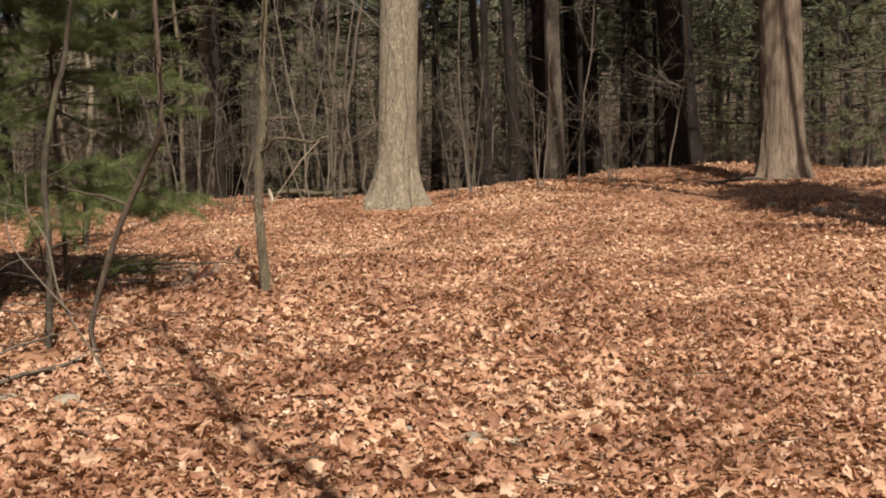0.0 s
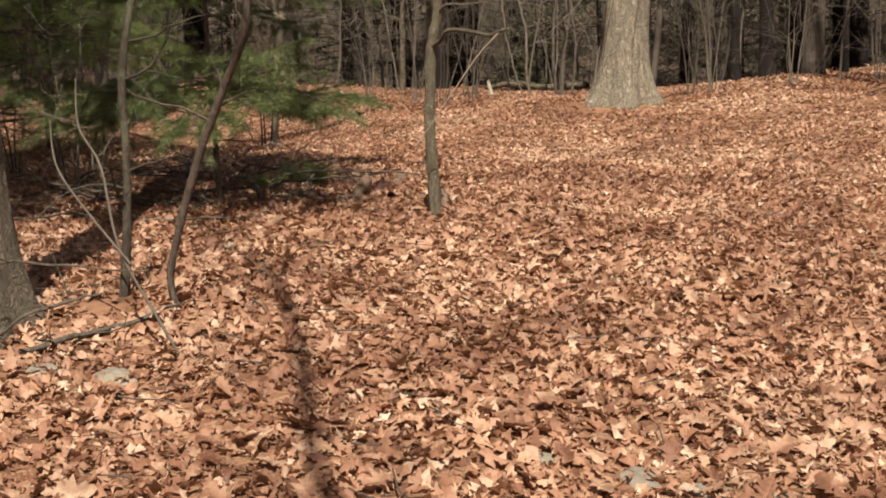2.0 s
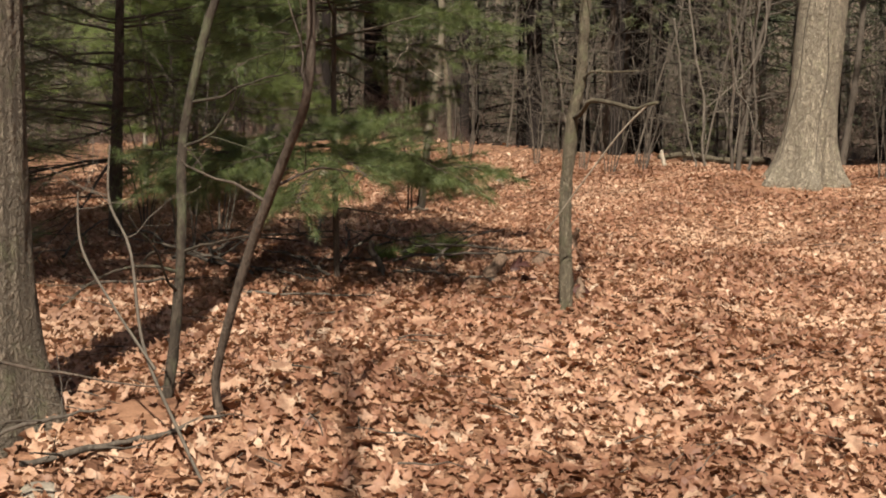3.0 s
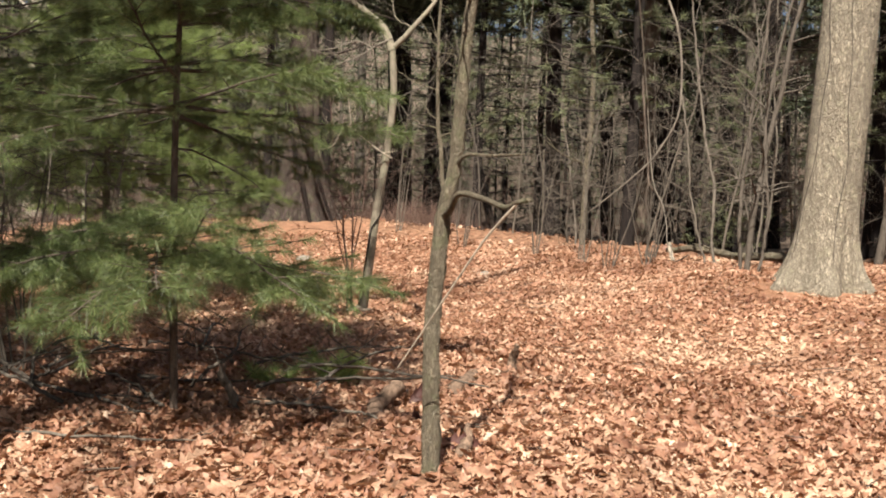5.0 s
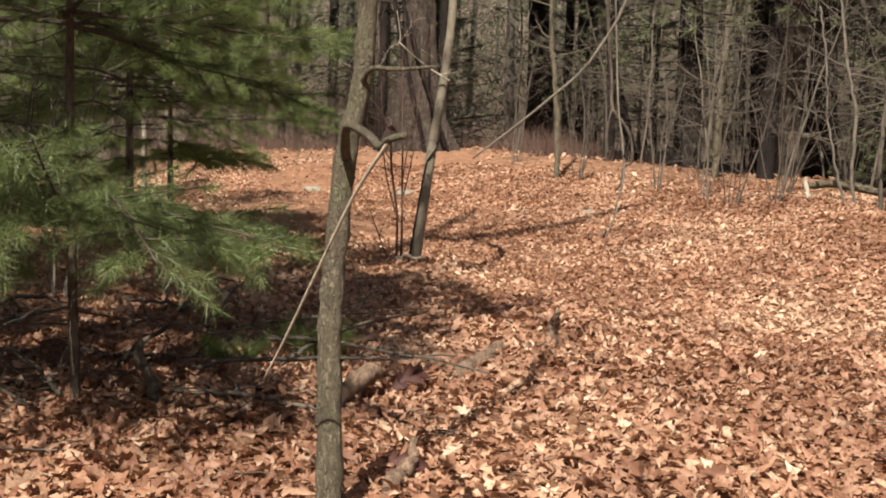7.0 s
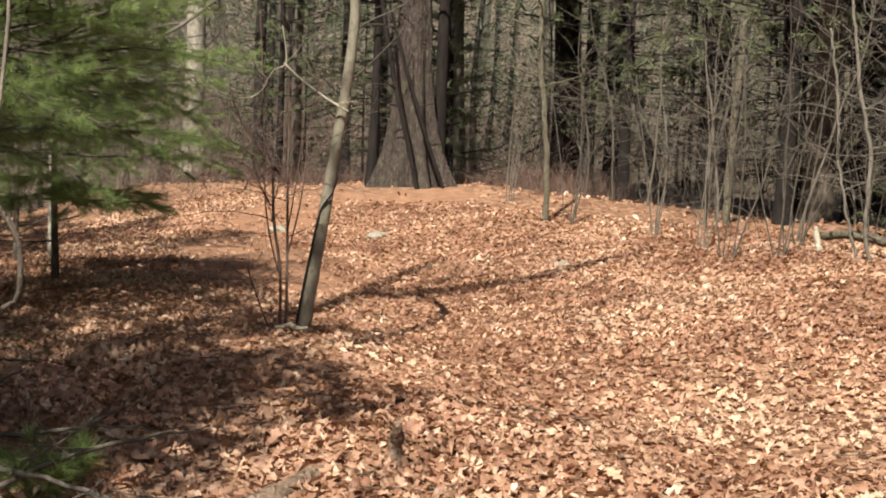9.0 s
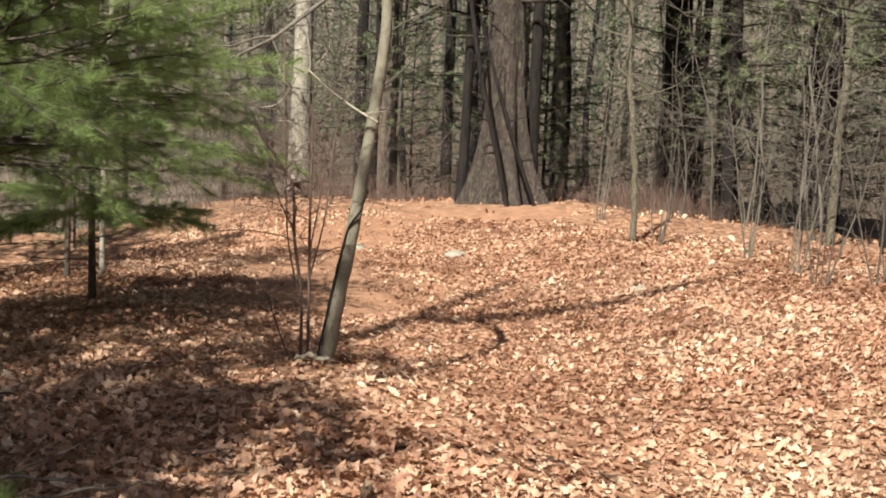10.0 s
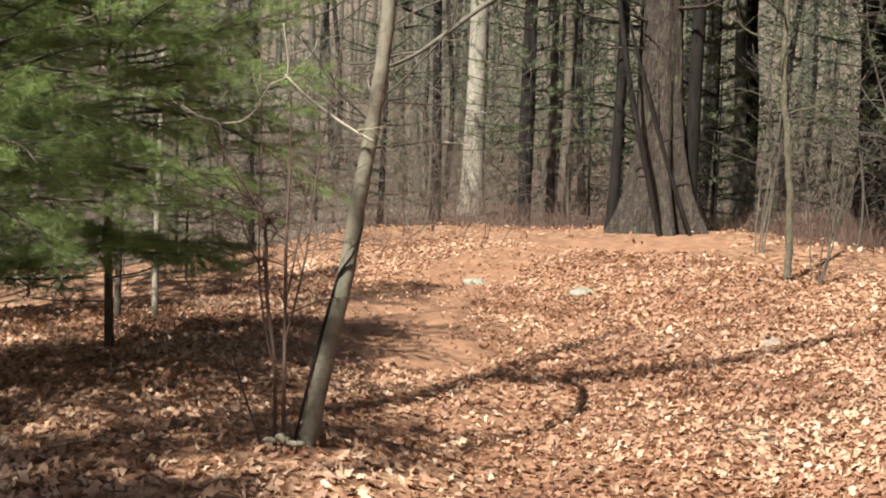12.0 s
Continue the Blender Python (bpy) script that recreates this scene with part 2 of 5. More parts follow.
def leaf_material(name, stops, through_col, share=0.22, rough=0.62, wrinkle=0.0, patchy=False):
    m, nt, b = nodes_of(name)
    geo = nt.nodes.new("ShaderNodeNewGeometry")
    info = nt.nodes.new("ShaderNodeObjectInfo")
    add = nt.nodes.new("ShaderNodeMath")
    add.operation = "ADD"
    nt.links.new(geo.outputs["Random Per Island"], add.inputs[0])
    nt.links.new(info.outputs["Random"], add.inputs[1])
    fr = nt.nodes.new("ShaderNodeMath")
    fr.operation = "FRACT"
    nt.links.new(add.outputs[0], fr.inputs[0])
    col = ramp(nt, fr.outputs[0], stops)
    spots = noise_tex(nt, coords(nt, (1, 1, 1)), 45, 5, 0.65)
    col = mix(nt, ramp(nt, spots, [(0.42, (0, 0, 0)), (0.68, (0.5, 0.5, 0.5))]), col, tuple(c * 0.45 for c in stops[1][1]))
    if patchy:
        # Random dark patches: browner litter and patches of shade, both in the colour.
        dark_patch = noise_tex(nt, coords(nt, (1, 1, 1)), 1.1, 6, 0.68)
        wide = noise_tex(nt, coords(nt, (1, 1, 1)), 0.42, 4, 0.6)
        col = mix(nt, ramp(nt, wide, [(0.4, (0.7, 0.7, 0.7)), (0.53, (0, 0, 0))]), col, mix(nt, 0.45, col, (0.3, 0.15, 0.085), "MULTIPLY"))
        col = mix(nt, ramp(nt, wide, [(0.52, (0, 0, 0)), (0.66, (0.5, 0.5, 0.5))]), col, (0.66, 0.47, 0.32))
        col = mix(nt, ramp(nt, dark_patch, [(0.36, (0.9, 0.9, 0.9)), (0.55, (0, 0, 0))]), col, mix(nt, 0.66, col, (0.2, 0.085, 0.045), "MULTIPLY"))
    nt.links.new(col, b.inputs["Base Color"])
    b.inputs["Roughness"].default_value = rough
    b.inputs["Specular IOR Level"].default_value = 0.4
    if wrinkle:
        bump(nt, noise_tex(nt, coords(nt, (1, 1, 1)), 38, 6, 0.6), b, 0.9, wrinkle)
    tr = nt.nodes.new("ShaderNodeBsdfTranslucent")
    nt.links.new(mix(nt, 0.5, col, through_col), tr.inputs[0])
    mx = nt.nodes.new("ShaderNodeMixShader")
    mx.inputs[0].default_value = share
    nt.links.new(b.outputs[0], mx.inputs[1])
    nt.links.new(tr.outputs[0], mx.inputs[2])
    nt.links.new(mx.outputs[0], nt.nodes["Material Output"].inputs[0])
    return m


BARK_SCALY = scaly_bark("bark_scaly", (0.03, 0.023, 0.018), (0.4, 0.33, 0.245), 40, 0.55, 0.055, (0.46, 0.43, 0.34), (0.2, 0.2, 0.115))
BARK_PALE = scaly_bark("bark_pale", (0.06, 0.047, 0.034), (0.54, 0.465, 0.345), 34, 0.5, 0.04, (0.66, 0.6, 0.48), (0.34, 0.31, 0.21))
BARK_STRIP = bark("bark_stripped", (0.055, 0.04, 0.03), (0.3, 0.235, 0.175), 30, 0.05, 0.03)
# Dark bark, taken near black to carry the shade inside the woods.
BARK_DARK_SHADED = bark("bark_dark_shaded", (0.007, 0.0055, 0.0048), (0.027, 0.02, 0.0165), 18, 0.14, 0.03)
BARK_PINE = bark("bark_pine", (0.03, 0.023, 0.018), (0.14, 0.108, 0.082), 26, 0.3, 0.012)
# Sapling bark with the shade beside the old pine in its tone; moss flecks.
BARK_SAP_SHADED = bark("bark_sapling_shaded", (0.018, 0.014, 0.011), (0.085, 0.068, 0.05), 30, 0.3, 0.01, (0.1, 0.105, 0.06))
BARK_GREY = bark("bark_grey", (0.034, 0.028, 0.022), (0.145, 0.122, 0.096), 24, 0.15, 0.015)
BARK_RED = bark("bark_reddish", (0.03, 0.021, 0.016), (0.165, 0.12, 0.092), 16, 0.1, 0.035, (0.14, 0.145, 0.09))
BARK_MOSSY = scaly_bark("bark_mossy", (0.016, 0.011, 0.009), (0.145, 0.107, 0.088), 26, 0.22, 0.06, (0.3, 0.28, 0.22), (0.13, 0.135, 0.075))
BARK_TWIG = bark("bark_twig", (0.035, 0.028, 0.022), (0.132, 0.11, 0.086), 40, 0.3, 0.002)
BARK_SAP = scaly_bark("bark_sapling", (0.03, 0.024, 0.017), (0.36, 0.3, 0.205), 62, 0.4, 0.03, (0.46, 0.43, 0.32), (0.18, 0.185, 0.1))
BARK_SMOOTH = bark("bark_smooth", (0.06, 0.05, 0.038), (0.26, 0.22, 0.16), 34, 0.5, 0.006, (0.16, 0.15, 0.1), 0.2, 0.5)
BARK_WHITE = bark("bark_white", (0.14, 0.118, 0.09), (0.42, 0.365, 0.285), 24, 0.25, 0.01)
TWIG_GREY = bark("twig_grey", (0.06, 0.05, 0.04), (0.19, 0.16, 0.124), 40, 0.3, 0.002)
TWIG_RED = bark("twig_reddish", (0.05, 0.03, 0.024), (0.17, 0.108, 0.082), 40, 0.3, 0.002)
BARK_LOG = bark("bark_log", (0.055, 0.036, 0.025), (0.3, 0.2, 0.135), 24, 0.12, 0.02)
WOOD_PALE = bark("dry_wood", (0.17, 0.14, 0.1), (0.5, 0.43, 0.33), 30, 0.15, 0.003)

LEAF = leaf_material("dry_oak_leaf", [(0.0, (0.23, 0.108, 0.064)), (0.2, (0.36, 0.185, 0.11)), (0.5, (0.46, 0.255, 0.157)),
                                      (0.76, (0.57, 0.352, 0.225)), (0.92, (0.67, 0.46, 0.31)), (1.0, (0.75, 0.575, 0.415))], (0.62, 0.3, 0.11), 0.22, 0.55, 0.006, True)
DEAD_LEAF = leaf_material("shrivelled_leaf", [(0.0, (0.03, 0.012, 0.01)), (0.5, (0.08, 0.03, 0.022)), (1.0, (0.13, 0.05, 0.035))], (0.2, 0.06, 0.03), 0.1, 0.6, 0.004)
NEEDLE = leaf_material("pine_needle", [(0.0, (0.045, 0.066, 0.024)), (0.4, (0.1, 0.136, 0.046)), (0.8, (0.165, 0.205, 0.07)), (1.0, (0.26, 0.295, 0.12))], (0.22, 0.28, 0.065), 0.28, 0.45)
# Lit copy of the pine needles: sunshine is put into the paler colour.
NEEDLE_SUNLIT = leaf_material("pine_needle_sunlit", [(0.0, (0.1, 0.145, 0.047)), (0.4, (0.21, 0.28, 0.09)), (0.8, (0.31, 0.38, 0.13)), (1.0, (0.43, 0.48, 0.2))], (0.36, 0.44, 0.1), 0.45, 0.45)
NEEDLE_GREY = leaf_material("pine_needle_grey", [(0.0, (0.07, 0.08, 0.04)), (0.5, (0.14, 0.155, 0.078)), (1.0, (0.24, 0.25, 0.135))], (0.22, 0.24, 0.09), 0.3, 0.6)
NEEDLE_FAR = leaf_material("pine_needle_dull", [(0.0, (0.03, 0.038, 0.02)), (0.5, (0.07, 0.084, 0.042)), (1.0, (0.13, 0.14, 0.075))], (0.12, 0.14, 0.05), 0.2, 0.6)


def soil_material():
    m, nt, b = nodes_of("leaf_mould")
    v = coords(nt, (1, 1, 1))
    vor = node(nt, "ShaderNodeTexVoronoi", Scale=15.0, Randomness=1.0)
    warp = mix(nt, 0.06, v, noise_col(nt, v, 9))
    nt.links.new(warp, vor.inputs["Vector"])
    bits = ramp(nt, vor.outputs["Color"], [(0.1, (0.11, 0.053, 0.031)), (0.4, (0.21, 0.107, 0.062)), (0.7, (0.34, 0.187, 0.11)), (0.95, (0.45, 0.285, 0.178))])
    fine = noise_tex(nt, v, 60, 8, 0.7)
    earth = ramp(nt, noise_tex(nt, v, 7, 8, 0.65), [(0.3, (0.13, 0.072, 0.042)), (0.7, (0.33, 0.19, 0.11))])
    col = mix(nt, ramp(nt, noise_tex(nt, v, 0.7, 5), [(0.45, (0, 0, 0)), (0.65, (0.4, 0.4, 0.4))]), bits, earth)
    col = mix(nt, ramp(nt, fine, [(0.34, (0.8, 0.8, 0.8)), (0.54, (0, 0, 0))]), col, (0.075, 0.038, 0.023))
    nt.links.new(col, b.inputs["Base Color"])
    b.inputs["Roughness"].default_value = 0.95
    b.inputs["Specular IOR Level"].default_value = 0.15
    bump(nt, mix(nt, 0.4, vor.outputs["Distance"], fine), b, 0.8, 0.03)
    return m


def earth_material():
    m, nt, b = nodes_of("trodden_earth")
    v = coords(nt, (1, 1, 1))
    col = ramp(nt, noise_tex(nt, v, 5, 9, 0.7), [(0.3, (0.12, 0.055, 0.028)), (0.5, (0.23, 0.112, 0.058)), (0.72, (0.34, 0.18, 0.1))])
    fine = noise_tex(nt, v, 90, 6, 0.7)
    col = mix(nt, ramp(nt, fine, [(0.32, (0.55, 0.55, 0.55)), (0.55, (0, 0, 0))]), col, (0.13, 0.066, 0.034))
    nt.links.new(col, b.inputs["Base Color"])
    b.inputs["Roughness"].default_value = 0.95
    bump(nt, fine, b, 0.6, 0.01)
    return m


def stone_material():
    m, nt, b = nodes_of("field_stone")
    v = coords(nt, (1, 1, 1))
    col = ramp(nt, noise_tex(nt, v, 14, 9, 0.7), [(0.3, (0.12, 0.1, 0.075)), (0.55, (0.25, 0.215, 0.165)), (0.75, (0.38, 0.335, 0.265))])
    col = mix(nt, ramp(nt, noise_tex(nt, v, 5, 5), [(0.5, (0, 0, 0)), (0.65, (0.7, 0.7, 0.7))]), col, (0.17, 0.19, 0.12))
    nt.links.new(col, b.inputs["Base Color"])
    b.inputs["Roughness"].default_value = 0.9
    bump(nt, noise_tex(nt, v, 50, 8, 0.7), b, 0.5, 0.01)
    return m


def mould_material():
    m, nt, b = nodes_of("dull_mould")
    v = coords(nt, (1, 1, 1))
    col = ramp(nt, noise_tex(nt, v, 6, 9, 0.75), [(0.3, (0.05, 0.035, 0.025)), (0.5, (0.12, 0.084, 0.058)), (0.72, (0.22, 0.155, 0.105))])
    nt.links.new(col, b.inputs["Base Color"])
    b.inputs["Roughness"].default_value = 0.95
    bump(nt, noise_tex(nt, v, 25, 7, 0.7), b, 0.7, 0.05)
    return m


MOULD = mould_material()
SOIL, EARTH, STONE = soil_material(), earth_material(), stone_material()

# ---- ground ----
def crest(x):
    """How far the clearing reaches before the woods begin."""
    return np.interp(x, [-16, -12, -9, -6.5, -4, -2, 0, 4, 9], [25.5, 27.5, 26, 24.6, 23, 21.4, 21.2, 22.0, 22.5])


TRAIL = [(-7.3, 18.75), (-8.6, 19.6), (-10.0, 20.8), (-11.2, 22.4), (-11.8, 24.1), (-11.6, 25.5), (-10.9, 26.4)]


def earth_share(x, y):
    """1 where the trail and trodden earth lie bare, 0 where leaves cover all."""
    x, y = np.asarray(x, float), np.asarray(y, float)
    s = np.zeros(np.shape(x))
    for cx, cy, rx, ry, turn in ((-1.1, 18.9, 1.0, 0.5, 0.0), (4.0, 19.0, 3.0, 1.5, -0.1), (-2.25, 7.15, 0.26, 0.17, 0.3), (-8.0, 19.1, 1.1, 0.5, -0.3)):
        c, n = math.cos(turn), math.sin(turn)
        u, w = (x - cx) * c + (y - cy) * n, -(x - cx) * n + (y - cy) * c
        s = np.maximum(s, np.clip(1.6 - 1.3 * np.hypot(u / rx, w / ry), 0, 1))
    for (ax, ay), (bx, by) in zip(TRAIL, TRAIL[1:]):
        u = np.clip(((x - ax) * (bx - ax) + (y - ay) * (by - ay)) / ((bx - ax) ** 2 + (by - ay) ** 2), 0, 1)
        d = np.hypot(x - ax - u * (bx - ax), y - ay - u * (by - ay)) + 0.12 * np.sin(2.6 * x + 1.7 * y) + 0.06 * np.sin(6.1 * x - 4.3 * y)
        s = np.maximum(s, np.clip((0.85 - d) / 0.4, 0, 1) * 0.93 if by > 22 else np.clip((1.05 - d) / 0.4, 0, 1))
    for cx, cy, r in ((-7.6, 20.6, 1.6), (-6.6, 18.4, 1.0), (-5.4, 18.2, 1.1)):
        s = np.maximum(s, 0.55 * np.clip(1.5 - np.hypot(x - cx, y - cy) / r, 0, 1))
    return s


def build_ground():
    near = np.arange(-26, 14.01, 0.22)
    xs = np.concatenate([[-700, -400, -240, -160, -120, -95, -75, -60, -50, -42, -36, -31, -28], near, [16, 19, 23, 28, 34, 42, 52, 66, 85, 110, 150, 230, 400, 700]])
    near = np.arange(-4, 36.01, 0.22)
    ys = np.concatenate([[-700, -400, -200, -110, -70, -45, -30, -20, -13, -8], near, [38, 41, 45, 50, 56, 63, 71, 80, 92, 108, 130, 160, 240, 400, 700]])
    X, Y = np.meshgrid(xs, ys)
    Z = ground_z(X, Y)
    n = len(xs)
    i, j = np.meshgrid(np.arange(len(ys) - 1), np.arange(n - 1), indexing="ij")
    k = (i * n + j).ravel()
    g = Geo()
    g.add(np.stack([X, Y, Z], -1), None, np.stack([k, k + 1, k + n + 1, k + n], -1))
    me = g.mesh("ground")
    me.materials.append(SOIL)
    me.materials.append(EARTH)
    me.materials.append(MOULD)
    cx, cy = (X[:-1, :-1] + 0.11).ravel(), (Y[:-1, :-1] + 0.11).ravel()
    bare = earth_share(cx, cy) + 0.12 * np.sin(7 * cx + 3 * cy) + 0.1 * np.sin(11 * cy - 5 * cx) > 0.5
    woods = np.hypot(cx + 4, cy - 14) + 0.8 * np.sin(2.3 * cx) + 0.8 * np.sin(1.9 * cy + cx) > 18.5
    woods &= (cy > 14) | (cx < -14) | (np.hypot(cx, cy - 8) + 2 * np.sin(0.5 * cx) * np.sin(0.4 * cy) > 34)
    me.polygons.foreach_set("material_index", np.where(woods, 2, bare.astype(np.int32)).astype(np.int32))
    ob = new("ground", me)
    return tagged(ob, "woodland floor of leaf mould with bare trodden earth", "ground", kind="structure")


GROUND = build_ground()


def oak_leaf(stations, curl, fold, twist, rng, ribbed=True):
    """One dry oak leaf, 1 long, lobed, curled and folded along its rib."""
    if stations >= 10:
        t = np.array([0, 0.10, 0.19, 0.30, 0.38, 0.52, 0.60, 0.74, 0.82, 0.92, 1.0])
        w = np.array([0.012, 0.12, 0.08, 0.28, 0.13, 0.35, 0.17, 0.28, 0.14, 0.13, 0.0])
    elif stations >= 5:
        t = np.array([0, 0.2, 0.36, 0.55, 0.68, 0.85, 1.0])
        w = np.array([0.02, 0.14, 0.29, 0.16, 0.32, 0.15, 0.0])
    else:
        t = np.array([0, 0.4, 0.75, 1.0])
        w = np.array([0.04, 0.29, 0.24, 0.02])
    w1 = w * rng.uniform(0.8, 1.15, len(w))
    w2 = w * rng.uniform(0.75, 1.2, len(w))
    rib = np.stack([t - 0.5, 0.04 * np.sin(3 * t + 5 * fold), -0.5 * curl * (t - 0.5) ** 2], -1)
    lift = fold + rng.uniform(-0.25, 0.25, len(t)) + twist * (t - 0.5)
    lift2 = fold + rng.uniform(-0.25, 0.25, len(t)) - twist * (t - 0.5)
    left = rib + np.stack([0.10 * w1, w1 * np.cos(lift), w1 * np.sin(lift)], -1)
    right = rib + np.stack([0.10 * w2, -w2 * np.cos(lift2), w2 * np.sin(lift2)], -1)
    n = len(t)
    if ribbed:
        v = np.concatenate([rib, left, right])
        f = [tri for i in range(n - 1) for tri in ((i, i + 1, n + i + 1), (i, n + i + 1, n + i), (2 * n + i + 1, i + 1, i), (2 * n + i, 2 * n + i + 1, i))]
    else:
        v = np.concatenate([left, right])
        f = [tri for i in range(n - 1) for tri in ((i, n + i, n + i + 1), (i, n + i + 1, i + 1))]
    f = np.array(f)
    p = v[f]
    area = np.linalg.norm(np.cross(p[:, 1] - p[:, 0], p[:, 2] - p[:, 0]), axis=1)
    return v, f[area > 1e-5]


def scatter_leaves(g, rng, x, y, stations, size=(0.045, 0.13), flat=0.38, rise=0.012):
    shapes = [oak_leaf(stations, rng.uniform(-1.6, 2.6), rng.uniform(-0.5, 1.15), rng.uniform(-1.6, 1.6), rng, stations >= 10) for k in range(26)]
    z = ground_z(x, y)
    which = rng.integers(0, len(shapes), len(x))
    e = 0.1
    sx, sy = (ground_z(x + e, y) - z) / e, (ground_z(x, y + e) - z) / e
    for k, (v, f) in enumerate(shapes):
        s = which == k
        m = int(s.sum())
        if not m:
            continue
        size_m = (size[0] + (size[1] - size[0]) * rng.beta(1.5, 1.7, m))[:, None, None]
        yaw, pit, rol = rng.uniform(0, 2 * math.pi, m), rng.normal(0, flat, m), rng.normal(0, flat, m)
        up = np.where(rng.random(m) < 0.5, 1.0, -1.0)
        p = v[None] * size_m
        p = np.repeat(p, m, 0) if p.shape[0] == 1 else p
        p[..., 2] *= up[:, None]
        c, n = np.cos(pit)[:, None], np.sin(pit)[:, None]
        a, b = p[..., 0] * c + p[..., 2] * n, -p[..., 0] * n + p[..., 2] * c
        c, n = np.cos(rol)[:, None], np.sin(rol)[:, None]
        b2, d = p[..., 1] * c - b * n, p[..., 1] * n + b * c
        c, n = np.cos(yaw)[:, None], np.sin(yaw)[:, None]
        px, py = a * c - b2 * n, a * n + b2 * c
        lift = np.abs(rng.normal(0, rise, m)) + 0.004
        low = (d + px * 0).min(1)
        pz = d - low[:, None] * 0.55 + lift[:, None] + px * sx[s][:, None] + py * sy[s][:, None]
        out = np.stack([px + x[s][:, None], py + y[s][:, None], pz + z[s][:, None]], -1)
        nv = len(v)
        tris = f[None] + (np.arange(m) * nv)[:, None, None]
        g.add(out.reshape(-1, 3), tris.reshape(-1, 3))


def spots(rng, n, x0, x1, y0, y1, keep):
    x, y = rng.uniform(x0, x1, n), rng.uniform(y0, y1, n)
    k = keep(x, y) & (rng.random(n) > earth_share(x, y) * 0.93)
    return x[k], y[k]


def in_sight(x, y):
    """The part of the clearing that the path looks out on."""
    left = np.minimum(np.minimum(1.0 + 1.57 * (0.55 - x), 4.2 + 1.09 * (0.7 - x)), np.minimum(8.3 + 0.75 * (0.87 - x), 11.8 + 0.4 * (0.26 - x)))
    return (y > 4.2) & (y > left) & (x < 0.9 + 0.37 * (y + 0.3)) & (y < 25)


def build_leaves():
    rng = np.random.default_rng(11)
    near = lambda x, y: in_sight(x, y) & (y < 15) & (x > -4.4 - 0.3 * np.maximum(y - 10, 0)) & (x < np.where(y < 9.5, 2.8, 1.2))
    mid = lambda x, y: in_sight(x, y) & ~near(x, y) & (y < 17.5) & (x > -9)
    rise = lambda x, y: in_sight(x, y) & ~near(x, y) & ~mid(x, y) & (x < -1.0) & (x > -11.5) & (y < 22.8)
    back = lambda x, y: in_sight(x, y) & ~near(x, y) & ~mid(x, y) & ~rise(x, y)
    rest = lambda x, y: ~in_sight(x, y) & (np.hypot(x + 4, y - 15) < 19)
    label = "curled dry orange-brown oak leaves lying thick on the ground"
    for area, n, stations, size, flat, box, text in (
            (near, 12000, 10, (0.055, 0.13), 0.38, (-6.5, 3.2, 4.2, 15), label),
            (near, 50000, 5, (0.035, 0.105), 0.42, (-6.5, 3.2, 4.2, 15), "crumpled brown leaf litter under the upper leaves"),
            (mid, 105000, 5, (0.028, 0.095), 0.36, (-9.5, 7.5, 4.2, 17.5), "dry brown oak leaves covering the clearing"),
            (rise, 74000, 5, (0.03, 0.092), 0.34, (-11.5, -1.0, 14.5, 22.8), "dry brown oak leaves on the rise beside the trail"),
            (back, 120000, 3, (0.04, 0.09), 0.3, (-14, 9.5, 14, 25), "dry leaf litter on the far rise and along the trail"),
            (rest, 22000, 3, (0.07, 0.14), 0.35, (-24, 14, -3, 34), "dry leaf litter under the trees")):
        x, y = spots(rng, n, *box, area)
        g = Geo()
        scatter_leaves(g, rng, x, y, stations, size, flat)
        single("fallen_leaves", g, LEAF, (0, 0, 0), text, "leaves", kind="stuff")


build_leaves()


# ---- trees ----
def trunk_geo(rng, height, r0, r1, lean=(0, 0), flare=0.5, flare_h=0.5, sides=20, rough=0.0, crook=0.0, roots=5, sink=0.25, top=None):
    """A tapered trunk from below ground level, with a flared foot, buttressed roots and uneven bark."""
    low = np.arange(-sink, 3.6, (0.028 if sides > 90 else 0.05) if rough else 0.22)
    zs = np.concatenate([low, np.linspace(3.6, height, 14)])
    ph = rng.uniform(0, 6.28, 8)
    ang = np.arange(sides) * 2 * math.pi / sides
    out = np.empty((len(zs), sides, 3))
    for i, z in enumerate(zs):
        f = max(z, 0) / height
        r = r0 + (r1 - r0) * f ** 0.8
        foot = math.exp(-max(z, 0) / flare_h)
        rr = r * (1 + flare * foot * (0.75 + 0.45 * np.cos(roots * ang + ph[0]) + 0.2 * np.cos((roots + 2) * ang + ph[1])))
        rr = rr * (1 + 0.035 * np.sin(2 * ang + ph[2] + 0.5 * z) + 0.02 * np.sin(3 * ang + ph[3] - 0.8 * z))
        if rough:
            for j in range(sides):
                c, n = math.cos(ang[j]), math.sin(ang[j])
                a = noise.noise((c * 6 / (1 + 0 * r), n * 6, z * 1.6 + ph[4]))
                b = noise.noise((c * 13, n * 13, z * 5 + ph[5]))
                rr[j] += rough * (0.6 * a + 0.5 * b)
        x = lean[0] * z + crook * (math.sin(0.7 * z + ph[6]) - math.sin(ph[6]))
        y = lean[1] * z + crook * (math.sin(0.6 * z + ph[7]) - math.sin(ph[7]))
        out[i] = np.stack([x + rr * np.cos(ang), y + rr * np.sin(ang), np.full(sides, z)], -1)
    g = Geo()
    n = len(zs)
    k = np.arange(sides)
    i = np.arange(n - 1)[:, None]
    quads = np.stack([i * sides + k, i * sides + (k + 1) % sides, (i + 1) * sides + (k + 1) % sides, (i + 1) * sides + k], -1).reshape(-1, 4)
    g.add(out.reshape(-1, 3), None, quads)
    mid = out.mean(1)
    axis = lambda z: np.array([np.interp(z, zs, mid[:, 0]), np.interp(z, zs, mid[:, 1]), z])
